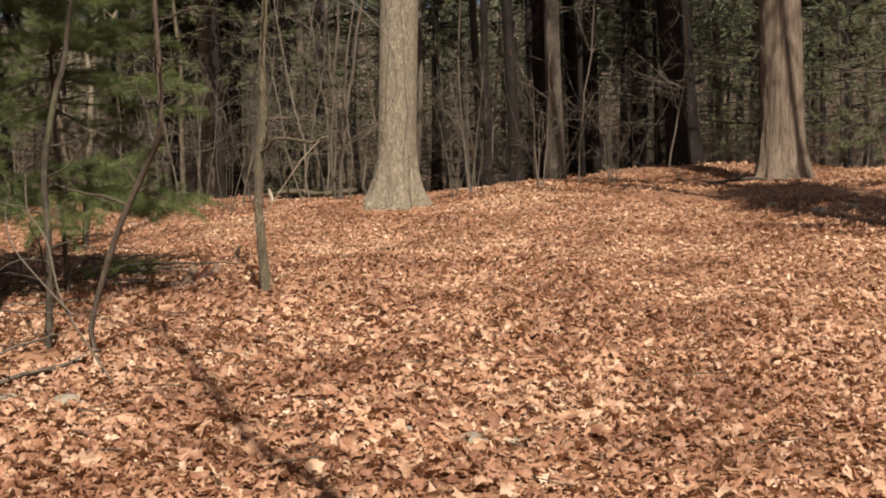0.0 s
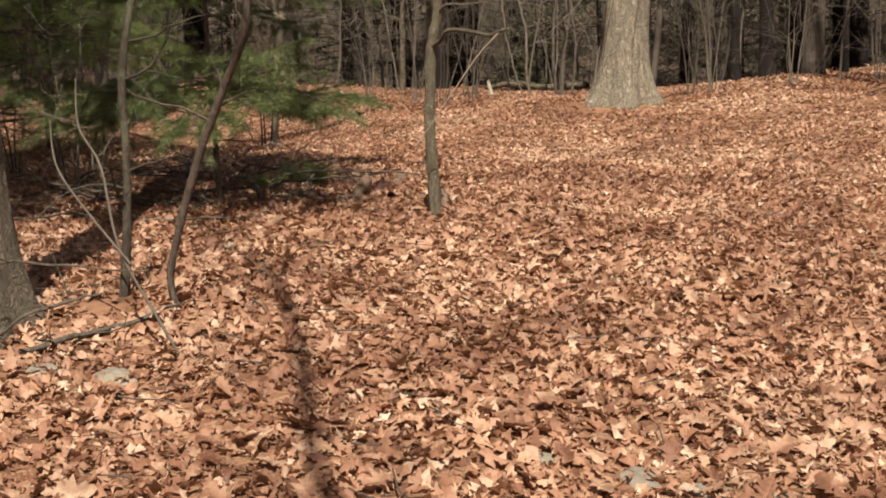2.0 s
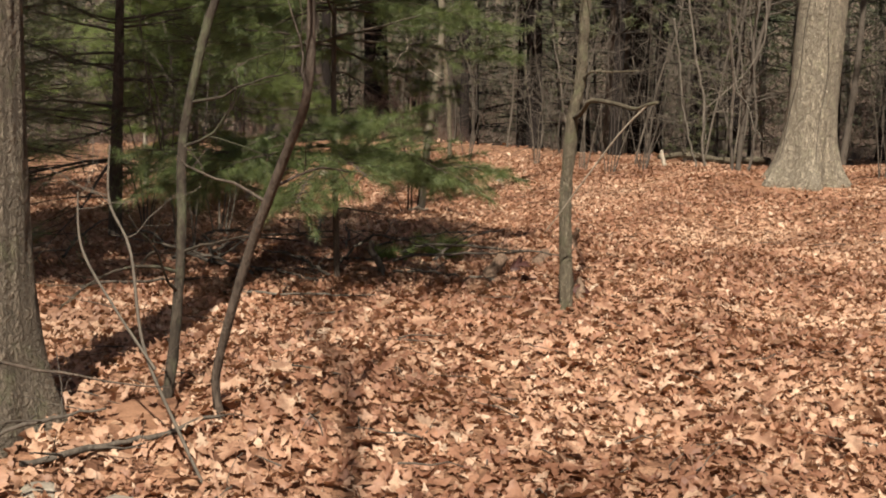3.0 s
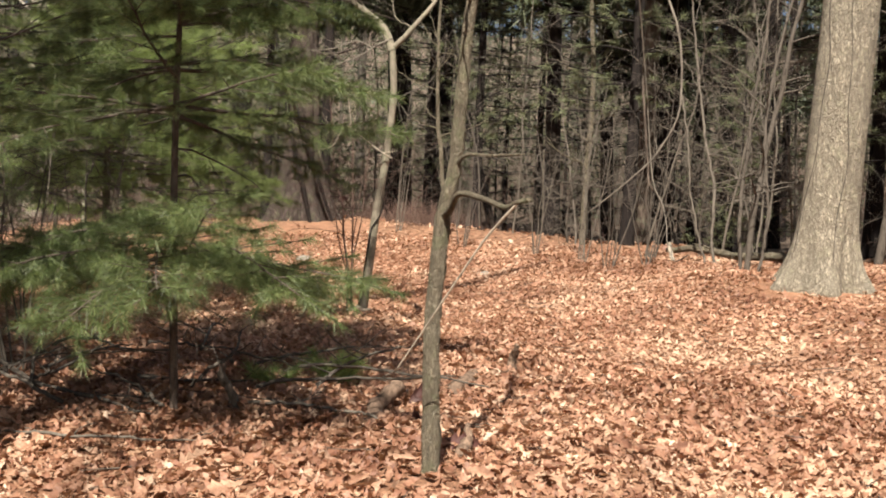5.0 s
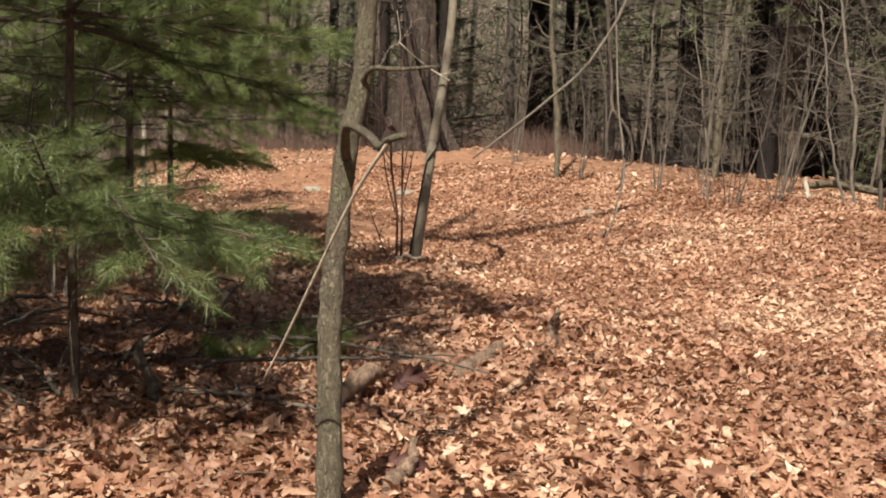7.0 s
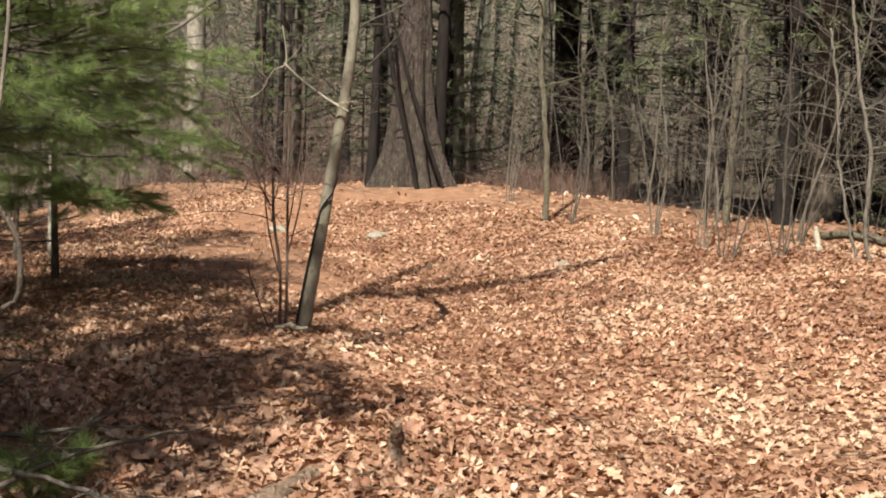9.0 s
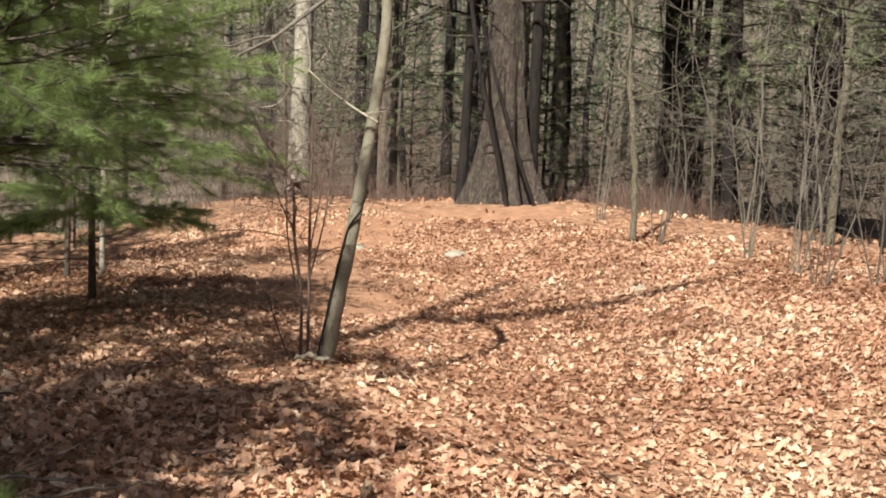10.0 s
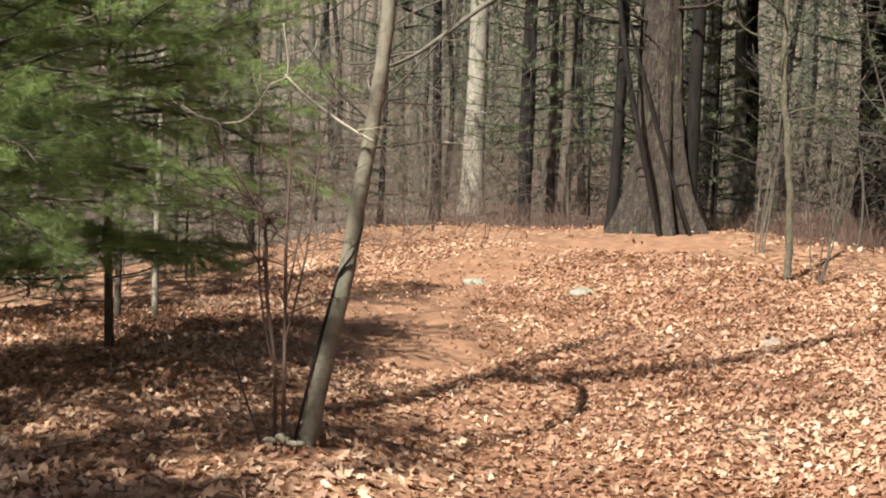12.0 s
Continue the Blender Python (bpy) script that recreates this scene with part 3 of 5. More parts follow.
    rad = lambda z: r0 + (r1 - r0) * (max(z, 0) / height) ** 0.8
    return g, axis, rad


def needles(g, rng, points, dirs, count, length=0.10, width=0.0026, spread=0.75, droop=0.25):
    """Tufts of long pine needles, each a thin blade, at the points along dirs."""
    p = np.repeat(np.asarray(points, float), count, 0)
    d = np.repeat(np.asarray(dirs, float), count, 0)
    n = len(p)
    p = p - d * rng.uniform(0, 0.07, (n, 1))
    v = d * 0.8 + rng.normal(0, spread, (n, 3)) + (0, 0, -droop * 0.3)
    v /= np.linalg.norm(v, axis=1)[:, None]
    ln = length * rng.uniform(0.7, 1.15, (n, 1))
    side = np.cross(v, rng.normal(0, 1, (n, 3)))
    side *= width * 0.5 / (np.linalg.norm(side, axis=1)[:, None] + 1e-9)
    tip = p + v * ln + np.array([0, 0, -droop]) * ln * 0.35
    verts = np.stack([p - side, p + side, tip], 1).reshape(-1, 3)
    g.add(verts, np.arange(n * 3).reshape(-1, 3))


def bough_points(rng, axis, z0, z1, reach, step, boughs=5, tufts=6):
    """Points and directions along the boughs of an evergreen crown."""
    pts, dirs = [], []
    for z in np.arange(z0, z1, step):
        f = (z - z0) / (z1 - z0)
        for k in range(boughs):
            a = rng.uniform(0, 6.283)
            ln = reach * (1 - f) ** 0.6 * rng.uniform(0.6, 1.1) + 0.3
            for u in np.linspace(0.25, 1, tufts):
                pts.append(axis(z) + np.array([math.cos(a), math.sin(a), 0.08 - 0.1 * u]) * ln * u + rng.normal(0, 0.25, 3) * (1, 1, 0.4))
                dirs.append(unit((math.cos(a), math.sin(a), 0.0)))
    return pts, dirs


def crown_mesh(seed, z0, z1, reach, count=12):
    """The needles of a tall dark evergreen crown."""
    rng = np.random.default_rng(seed)
    pts, dirs = bough_points(rng, lambda z: np.array([0, 0, z]), z0, z1, reach, 0.7, 6, 7)
    g = Geo()
    needles(g, rng, pts, dirs, count, 0.65, 0.11, 0.8)
    me = g.mesh("needles", False)
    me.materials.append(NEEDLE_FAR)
    return me


CROWNS = [crown_mesh(611, 6.4, 15.5, 3.9), crown_mesh(612, 7.0, 15.5, 3.4), crown_mesh(613, 6.6, 11.8, 2.2, 8), crown_mesh(614, 7.0, 11.6, 2.1, 3)]


def limbs(tree, rng, axis, rad, heights, material, length=3.0, level=2, kids=4, droop=0.25, thick=0.4, dead=False):
    for h in heights:
        a = rng.uniform(0, 6.283)
        d = (math.cos(a), math.sin(a), droop + rng.uniform(-0.15, 0.25))
        g = Geo()
        ln = length * rng.uniform(0.6, 1.2)
        grow(g, rng, axis(h), d, ln, min(rad(h) * thick, 0.07), level, kids, 0.15, 0.0 if dead else 0.05, 4, 0.8, 5)
        part("branch", g, material, tree)


def big_tree(loc, label, height, r0, r1, material, seed, lean=(0, 0), flare=0.5, flare_h=0.5, rough=0.012, sides=56, roots=5, crook=0.0, low=(), group="large trees", twigs=2, boughs=9, crown=None):
    rng = np.random.default_rng(seed)
    t = thing("tree", loc, label, "tree", group)
    g, axis, rad = trunk_geo(rng, height, r0, r1, lean, flare, flare_h, sides, rough, crook, roots)
    part("trunk", g, material, t)
    limbs(t, rng, axis, rad, np.linspace(height * 0.42, height * 0.97, boughs), material, 4.2, twigs, 3)
    # Crown overhead, out of view, added so that it shades its own trunk.
    if material is BARK_DARK_SHADED and r0 > 0.09:
        part("needles", CROWNS[seed % 2 if crown is None else crown], NEEDLE_FAR, t)
    limbs(t, rng, axis, rad, low, material, 1.6, 2, 3, 0.1, 0.12, True)
    return t


def at(x, y, dz=0.0):
    return (x, y, gz(x, y) + dz)


# The trees that stand round the clearing.
OLD_PINE = big_tree(at(-2.72, 6.76), "tall old pine with scaly grey-brown bark beside half-buried stones", 17, 0.178, 0.06, BARK_SCALY, 1, (-0.03, 0.04), 0.65, 0.26, 0.011, 110, 6, boughs=15)
# Crown added above view to dapple the ground beyond with shade.
part("needles", CROWNS[3], NEEDLE_FAR, OLD_PINE).location = (-0.2, 0.3, 0.0)
# High limb out of view, placed for the shadow streak on the rise.
g = Geo()
tube(g, smooth_line([(-0.25, 0.4, 14.2), (0.35, 0.75, 14.9), (0.85, 1.35, 15.2), (1.05, 2.2, 15.4), (1.15, 3.2, 15.5)], 20), np.linspace(0.11, 0.05, 20), 7, True, 0.1)
part("limb", g, BARK_SCALY, OLD_PINE)
PALE = big_tree(at(-1.05, 19.2, -0.02), "tall pale-barked tree with a wide foot on the leafy rise", 20, 0.305, 0.17, BARK_PALE, 2, (0.055, -0.02), 0.75, 0.33, 0.008, 56, 6)
big_tree(at(5.25, 21.7, -0.05), "tall tree with stringy grey-brown bark and a torn foot", 19, 0.37, 0.22, BARK_STRIP, 3, (-0.01, 0.0), 0.5, 0.32, 0.03, 84, 9)
big_tree(at(4.3, 26.2, -0.1), "dark leaning trunk at the edge of the woods", 19, 0.34, 0.22, BARK_DARK_SHADED, 4, (-0.06, 0.0), 0.3, 0.4, 0.012, 32, 5)
big_tree(at(-12.0, 27.3, -0.05), "huge old tree with a buttressed mossy foot on the rise", 22, 0.29, 0.2, BARK_MOSSY, 5, (-0.01, -0.03), 1.5, 0.85, 0.035, 96, 7, low=(2.7, 3.0, 3.3, 3.6, 3.9, 4.3))
for a0, swing, top, r in ((-128, 10, 5.0, 0.008), (-70, 9, 5.5, 0.006)):
    g = Geo()
    zs = np.linspace(0.0, top, 40)
    ang = np.radians(a0 + swing * np.sin(1.9 * zs + a0) + 0.35 * swing * np.sin(6 * zs))
    rad = (0.305 - 0.135 * (zs / 20) ** 0.8) * (1 + 0.75 * np.exp(-zs / 0.33)) + 0.008
    tube(g, np.stack([0.055 * zs + rad * np.cos(ang), -0.02 * zs + rad * np.sin(ang), zs], -1), np.linspace(r, r * 0.4, 40), 6, True, 0.15)
    part("vine", g, BARK_TWIG, PALE, "thin dark vine climbing the trunk")
# Unseen evergreens, added where their crowns shade the sides of the clearing.
for x, y, seed in ((-4.4, 4.0, 8), (-5.2, 5.7, 10), (7.2, 10.6, 12)):
    big_tree(at(x, y, -0.05), "tall dark evergreen added out of view for its shade", 16, 0.2, 0.1, BARK_DARK_SHADED, seed, (0, 0), 0.35, 0.35, 0.0, 22, 5, 0.03, (), "trunks at the edge of the woods", 1, 9, 2)
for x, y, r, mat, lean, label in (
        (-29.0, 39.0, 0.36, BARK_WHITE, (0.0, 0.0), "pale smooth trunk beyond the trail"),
        (-19.4, 39.5, 0.25, BARK_DARK_SHADED, (-0.01, -0.03), "dark straight trunk in the deep woods"),
        (-16.0, 39.6, 0.42, BARK_DARK_SHADED, (0.0, -0.03), "stout dark trunk in the deep woods"),
        (-14.9, 40.4, 0.32, BARK_DARK_SHADED, (0.0, -0.03), "stout dark trunk in the deep woods"),
        (-13.6, 36.5, 0.12, BARK_DARK_SHADED, (0.03, -0.02), "slim dark trunk in the deep woods"),
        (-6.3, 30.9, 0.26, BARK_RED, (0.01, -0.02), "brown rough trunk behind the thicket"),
        (-6.3, 33.0, 0.2, BARK_DARK_SHADED, (0.02, -0.02), "dark trunk behind the thicket"),
        (-7.7, 33.5, 0.16, BARK_DARK_SHADED, (-0.03, -0.02), "dark trunk behind the thicket"),
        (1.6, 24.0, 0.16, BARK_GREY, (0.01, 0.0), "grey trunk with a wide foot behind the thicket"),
        (0.36, 23.8, 0.075, BARK_DARK_SHADED, (0.0, 0.0), "slim dark trunk behind the thicket"),
        (0.85, 23.9, 0.12, BARK_DARK_SHADED, (-0.01, 0.0), "slim dark trunk behind the thicket"),
        (2.15, 25.0, 0.055, BARK_DARK_SHADED, (0.02, 0.0), "slim dark trunk behind the thicket"),
        (-3.1, 27.0, 0.1, BARK_DARK_SHADED, (0.01, 0.0), "slim dark trunk in the woods"),
        (-4.2, 29.0, 0.17, BARK_DARK_SHADED, (0.0, -0.02), "dark trunk in the woods"),
        (-11.0, 35.0, 0.11, BARK_DARK_SHADED, (-0.27, 0.02), "thin dark trunk leaning over in the woods"),
        (-21.2, 33.6, 0.15, BARK_DARK_SHADED, (0.0, -0.02), "dark trunk beyond the trail"),
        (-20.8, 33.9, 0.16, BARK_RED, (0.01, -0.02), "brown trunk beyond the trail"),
        (-19.8, 35.2, 0.15, BARK_DARK_SHADED, (0.0, -0.02), "dark trunk beyond the trail"),
        # Added stem that draws the huge tree's shaded right edge.
        (-11.72, 27.6, 0.11, BARK_DARK_SHADED, (0.0, 0.0), "added dark stem for the huge old tree's shaded right edge"),
        (-12.75, 27.1, 0.085, BARK_DARK_SHADED, (0.0, 0.01), "dark slim trunk growing against the huge old tree")):
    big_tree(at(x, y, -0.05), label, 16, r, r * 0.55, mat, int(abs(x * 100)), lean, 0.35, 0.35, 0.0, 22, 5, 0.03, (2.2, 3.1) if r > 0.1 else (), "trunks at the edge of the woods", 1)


def pine(loc, label, height, r, z0, reach, seed, tufts=26, step=0.3, lean=(0, 0), favour=None, branches=6, bare=(9, 9), needle=NEEDLE, skirt=()):
    """A young white pine: whorls of branches with tufts of long needles on their twigs."""
    rng = np.random.default_rng(seed)
    t = thing("pine_tree", loc, label, "pine tree", "young pines")
    zs = np.linspace(-0.15, height, 16)
    line = np.stack([lean[0] * zs + 0.03 * np.sin(zs * 1.3 + seed), lean[1] * zs + 0.03 * np.sin(zs * 1.1 + 2 * seed), zs], -1)
    g = Geo()
    tube(g, line, np.linspace(r * 1.15, 0.008, 16), 12)
    part("trunk", g, BARK_PINE, t)
    axis = lambda z: np.array([np.interp(z, zs, line[:, 0]), np.interp(z, zs, line[:, 1]), z])
    pts, dirs = [], []
    for a, z, ln in skirt:
        p = wander(rng, axis(z), (math.cos(a), math.sin(a), 0.05), ln, 6, 0.07, -0.03)
        wood = Geo()
        tube(wood, p, np.linspace(0.01, 0.003, 7), 5)
        for s in np.arange(0.2, 1.0, 0.07):
            i = min(int(s * 6), 5)
            q = p[i] + (p[i + 1] - p[i]) * (s * 6 - i)
            along = unit(p[i + 1] - p[i])
            for sg in (-1, 1):
                sd = unit(along * 0.8 + sg * unit(np.cross(along, (0, 0, 1))) * rng.uniform(0.4, 1.1) + (0, 0, rng.uniform(-0.5, 0.3)))
                e = q + sd * ln * rng.uniform(0.16, 0.34) * (1.2 - s * 0.5)
                tube(wood, [q, e], [0.004, 0.002], 3, False)
                for u in (0.4, 0.7, 1.0):
                    pts.append(q + (e - q) * u)
                    dirs.append(unit(sd + (0, 0, -0.05)))
        part("branch", wood, BARK_PINE, t)
    z = z0
    while z < height - 0.1:
        f = (z - z0) / (height - z0)
        a0 = rng.uniform(0, 6.283)
        for k in range(branches):
            a = a0 + k * 6.283 / branches + rng.normal(0, 0.25)
            ln = reach * (1 - f) ** 0.75 * rng.uniform(0.55, 1.1) + 0.15
            if favour is not None:
                ln *= (0.75 + 0.5 * max(0, math.cos(a - favour))) if z > 0.9 else (0.4 + 0.85 * max(0, math.cos(a - favour)))
            if favour is not None and z < 0.9 and math.sin(a) > 0.15:
                ln *= 0.5
            p = wander(rng, axis(z) + (0, 0, rng.normal(0, 0.06)), (math.cos(a), math.sin(a), rng.uniform(-0.12, 0.2) + 0.4 * f), ln, 6, 0.08, -0.02 if f < 0.25 else 0.03)
            wood = Geo()
            if bare[0] < z < bare[1]:
                if k % 2:
                    grow(wood, rng, p[0], p[1] - p[0], ln * 0.8, 0.009, 1, 5, 0.1, -0.02, 4, 0.7, 5)
                    part("dead_branch", wood, BARK_PINE, t)
                continue
            tube(wood, p, np.linspace(0.011 * (0.6 + ln * 0.4), 0.003, 7), 5)
            for s in np.arange(0.22, 1.0, 0.11):
                i = min(int(s * 6), 5)
                q = p[i] + (p[i + 1] - p[i]) * (s * 6 - i)
                along = unit(p[i + 1] - p[i])
                for sg in (-1, 1):
                    sd = unit(along * 0.9 + sg * unit(np.cross(along, (0, 0, 1))) * rng.uniform(0.5, 1.1) + (0, 0, rng.uniform(-0.45, 0.35)))
                    l2 = ln * rng.uniform(0.14, 0.36) * (1.25 - s * 0.6)
                    e = q + sd * l2
                    tube(wood, [q, e], [0.004, 0.002], 3, False)
                    for u in ((0.5, 0.8, 1.0) if l2 > 0.25 else (0.6, 1.0)):
                        pts.append(q + (e - q) * u)
                        dirs.append(unit(sd + (0, 0, 0.15)))
            pts.append(p[-1])
            dirs.append(unit(p[-1] - p[-2]))
            part("branch", wood, BARK_PINE, t)
        z += step * rng.uniform(0.75, 1.25)
    if z0 > 0.5:
        for h in np.arange(0.35, z0, 0.16):
            g = Geo()
            a = rng.uniform(0, 6.283)
            grow(g, rng, axis(h), (math.cos(a), math.sin(a), 0.05), rng.uniform(0.4, 1.0), 0.007, 1, 3, 0.12, 0, 4)
            part("dead_branch", g, BARK_TWIG, t)
    g = Geo()
    pts, dirs = np.array(pts), np.array(dirs)
    low = pts[:, 2] < 3.1
    needles(g, rng, pts[low], dirs[low], tufts, 0.092, 0.0023, 0.62, 0.4)
    needles(g, rng, pts[~low], dirs[~low], max(tufts // 9, 4), 0.13, 0.01, 0.55, 0.45)
    part("needles", g, needle, t, smooth=False)
    return t


def wood_pine(name, label, height, r, z0, reach, seed, step, blades, size, width, group, needle=NEEDLE_FAR):
    """A pine of the woods: bare below, with boughs of coarse tufts above."""
    rng = np.random.default_rng(seed)
    t = thing(name, (0, 0, -60), label, "pine tree", group)
    g, axis, rad = trunk_geo(rng, height, r, 0.02, (0, 0), 0.25, 0.4, 10, 0, 0.02, 5, 0.6)
    part("trunk", g, BARK_DARK_SHADED, t)
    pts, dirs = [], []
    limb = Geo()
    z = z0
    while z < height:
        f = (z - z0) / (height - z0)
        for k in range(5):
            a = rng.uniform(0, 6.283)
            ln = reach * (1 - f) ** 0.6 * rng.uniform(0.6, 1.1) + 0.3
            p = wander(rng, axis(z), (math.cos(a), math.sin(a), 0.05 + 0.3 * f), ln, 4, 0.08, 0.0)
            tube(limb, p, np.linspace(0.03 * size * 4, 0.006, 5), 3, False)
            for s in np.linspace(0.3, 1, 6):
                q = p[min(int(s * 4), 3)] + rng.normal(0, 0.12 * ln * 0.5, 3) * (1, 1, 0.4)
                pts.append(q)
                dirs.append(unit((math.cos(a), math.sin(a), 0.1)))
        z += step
    part("limb", limb, BARK_DARK_SHADED, t)
    for h in np.arange(1.0, z0, 0.7):
        g = Geo()
        a = rng.uniform(0, 6.283)
        grow(g, rng, axis(h), (math.cos(a), math.sin(a), 0.0), rng.uniform(0.6, 1.8), 0.014, 1, 3, 0.12, 0, 3, 0.8, 4)
        part("dead_branch", g, BARK_TWIG, t)
    g = Geo()
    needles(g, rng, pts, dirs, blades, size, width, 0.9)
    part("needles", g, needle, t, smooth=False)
    return t


pine(at(-3.45, 11.25), "young white pine with low sweeping boughs over the leaves", 4.6, 0.021, 1.65, 1.1, 21, 72, 0.22, (0.0, 0.0), None, 7,
     skirt=[(-3.0, 0.9, 0.9), (-2.35, 0.9, 1.3), (-1.95, 0.8, 1.5), (-2.6, 0.95, 1.1), (-2.1, 0.85, 1.5), (-1.75, 0.97, 1.4), (-1.4, 0.88, 1.55), (-1.1, 0.96, 1.55), (-0.8, 0.85, 1.5), (-0.5, 0.95, 1.45), (-0.25, 0.88, 1.3), (0.05, 0.95, 0.95), (0.3, 0.85, 0.75), (0.8, 0.9, 0.5), (-1.9, 1.1, 1.0), (-0.9, 1.12, 1.05)])
pine(at(-7.05, 15.15), "young white pine with a bare lower stem beside the trail", 3.8, 0.036, 1.25, 1.6, 22, 62, 0.2, (0.0, 0.0), -0.2, 9, needle=NEEDLE_SUNLIT)
pine(at(-7.95, 16.6), "slender young white pine with a thin stem", 3.0, 0.03, 1.6, 1.7, 23, 58, 0.18, branches=9, needle=NEEDLE_SUNLIT,
     skirt=[(-1.5, 0.75, 0.9), (-0.6, 0.85, 1.0), (0.4, 0.7, 0.9), (1.3, 0.8, 1.0), (2.3, 0.75, 0.9), (3.3, 0.85, 1.0), (4.0, 0.7, 0.9)])
pine(at(-6.1, 12.4), "young white pine among dead twigs", 4.4, 0.055, 0.7, 1.8, 24, 18, 0.34)
pine(at(-6.4, 9.4), "young white pine behind the old pine", 6.4, 0.06, 0.6, 1.9, 25, 18, 0.34)
pine(at(-11.2, 16.9), "young white pine at the edge of the woods", 6.5, 0.035, 0.7, 1.9, 26, 26, 0.34)
pine(at(-9.75, 17.6), "slender young white pine beside the trail", 5.6, 0.026, 2.1, 1.3, 28, 20, 0.3, branches=5)
pine(at(-9.4, 13.6), "young white pine at the edge of the woods", 6.5, 0.06, 0.8, 1.9, 27, 15, 0.38)

def seedling(loc, seed):
    """A pine seedling: a few long-needled tufts close to the ground."""
    rng = np.random.default_rng(seed)
    t = thing("pine_seedling", loc, "bright green pine seedling low in the leaves", "seedling", "pine seedlings")
    pts, dirs = [], []
    g = Geo()
    for k in range(6):
        a = k * 1.05 + rng.normal(0, 0.2)
        p = wander(rng, (0, 0, -0.02), (math.cos(a), math.sin(a), 0.8), rng.uniform(0.14, 0.28), 4, 0.1, 0.05)
        tube(g, p, np.linspace(0.004, 0.002, 5), 4)
        for q in p[2:]:
            pts.append(q)
            dirs.append(unit(p[-1] - p[-2] + (0, 0, 0.03)))
    part("stem", g, BARK_TWIG, t)
    g = Geo()
    needles(g, rng, pts, dirs, 60, 0.12, 0.0036, 0.45, 0.2)
    # Sunlit colour keeps the tufts bright although the pine shades them.
    part("needles", g, NEEDLE_SUNLIT, t, smooth=False)


for k, (x, y) in enumerate(((-3.15, 12.62), (-3.3, 12.85), (-3.42, 12.29))):
    seedling(at(x, y), 70 + k)


# ---- saplings and shrubs ----
def sapling_a():
    """The crooked sapling that the path passes, with its broken branch and hanging twig."""
    o = np.array(at(-1.57, 10.58))
    t = thing("sapling", tuple(o), "crooked grey-brown sapling with a broken drooping branch", "sapling")
    rel = lambda pts: np.array(pts) - np.array([*o, 0])
    stem = smooth_line(rel([(-1.54, 10.56, 0.05, 0.052), (-1.545, 10.57, 0.3, 0.043), (-1.57, 10.59, 0.75, 0.039), (-1.575, 10.61, 1.0, 0.037), (-1.555, 10.64, 1.4, 0.036),
                            (-1.52, 10.66, 1.6, 0.031), (-1.515, 10.69, 1.9, 0.03), (-1.51, 10.72, 2.2, 0.027), (-1.46, 10.75, 2.9, 0.022), (-1.5, 10.8, 3.8, 0.013), (-1.42, 10.85, 4.6, 0.006)]), 70)
    g = Geo()
    tube(g, stem[:, :3], stem[:, 3] * (1 + 0.05 * np.sin(np.arange(70) * 1.7)), 16, True, 0.055)
    part("stem", g, BARK_SAP, t)
    rel3 = lambda pts: np.array(pts) - o
    g = Geo()
    b = smooth_line(rel3([(-1.55, 10.63, 1.38), (-1.46, 10.5, 1.42), (-1.38, 10.4, 1.49), (-1.19, 10.23, 1.475), (-1.04, 10.08, 1.45), (-0.96, 10.0, 1.475), (-0.89, 9.97, 1.49)]), 22)
    tube(g, b, np.linspace(0.017, 0.009, 22), 8)
    br = part("broken_branch", g, BARK_SAP, t, "stubby broken branch with a pale end")
    g = Geo()
    h = smooth_line(rel3([(-0.96, 10.0, 1.47), (-1.12, 10.08, 1.32), (-1.3, 10.17, 1.1), (-1.5, 10.27, 0.85), (-1.62, 10.32, 0.7)]), 16)
    tube(g, h, np.linspace(0.006, 0.003, 16), 5)
    part("hanging_twig", g, WOOD_PALE, br, "pale dead twig")
    g = Geo()
    b = smooth_line(rel3([(-1.52, 10.66, 1.6), (-1.44, 10.6, 1.66), (-1.3, 10.55, 1.66), (-1.12, 10.48, 1.67)]), 12)
    tube(g, b, np.linspace(0.011, 0.005, 12), 6)
    part("branch", g, BARK_SAP, t)
    g = Geo()
    arc = smooth_line(rel3([(-1.47, 10.75, 2.9), (-0.95, 10.45, 2.75), (-0.45, 10.15, 2.3), (-0.35, 10.08, 1.9), (-0.41, 10.03, 1.7), (-0.5, 9.95, 1.58), (-0.63, 9.86, 1.45)]), 30)
    tube(g, arc, np.linspace(0.006, 0.0022, 30), 6)
    hb = part("hanging_branch", g, TWIG_GREY, t, "thin branch drooping over the path")
    g = Geo()
    arc = smooth_line(rel3([(-0.62, 10.3, 2.5), (-0.62, 10.55, 2.0), (-0.56, 10.5, 1.6), (-0.47, 10.34, 1.49), (-0.43, 10.27, 1.405), (-0.4, 10.17, 1.35), (-0.36, 10.08, 1.335), (-0.34, 10.01, 1.31), (-0.31, 9.92, 1.295), (-0.27, 9.82, 1.3), (-0.23, 9.73, 1.315), (-0.19, 9.65, 1.335)]), 44)
    tube(g, arc, np.linspace(0.003, 0.0019, 44), 5)
    part("hanging_twig", g, TWIG_GREY, hb, "pale twig curling up at its end")
    for line, r in (([(-0.62, 10.5, 2.0), (-0.59, 10.5, 1.72), (-0.58, 10.5, 1.65), (-0.57, 10.49, 1.57), (-0.54, 10.5, 1.53), (-0.52, 10.51, 1.49), (-0.51, 10.5, 1.43), (-0.53, 10.49, 1.41), (-0.53, 10.48, 1.37), (-0.545, 10.48, 1.35)], 0.0055),
                    ([(-0.57, 10.49, 1.57), (-0.575, 10.475, 1.51), (-0.56, 10.45, 1.45)], 0.004)):
        g = Geo()
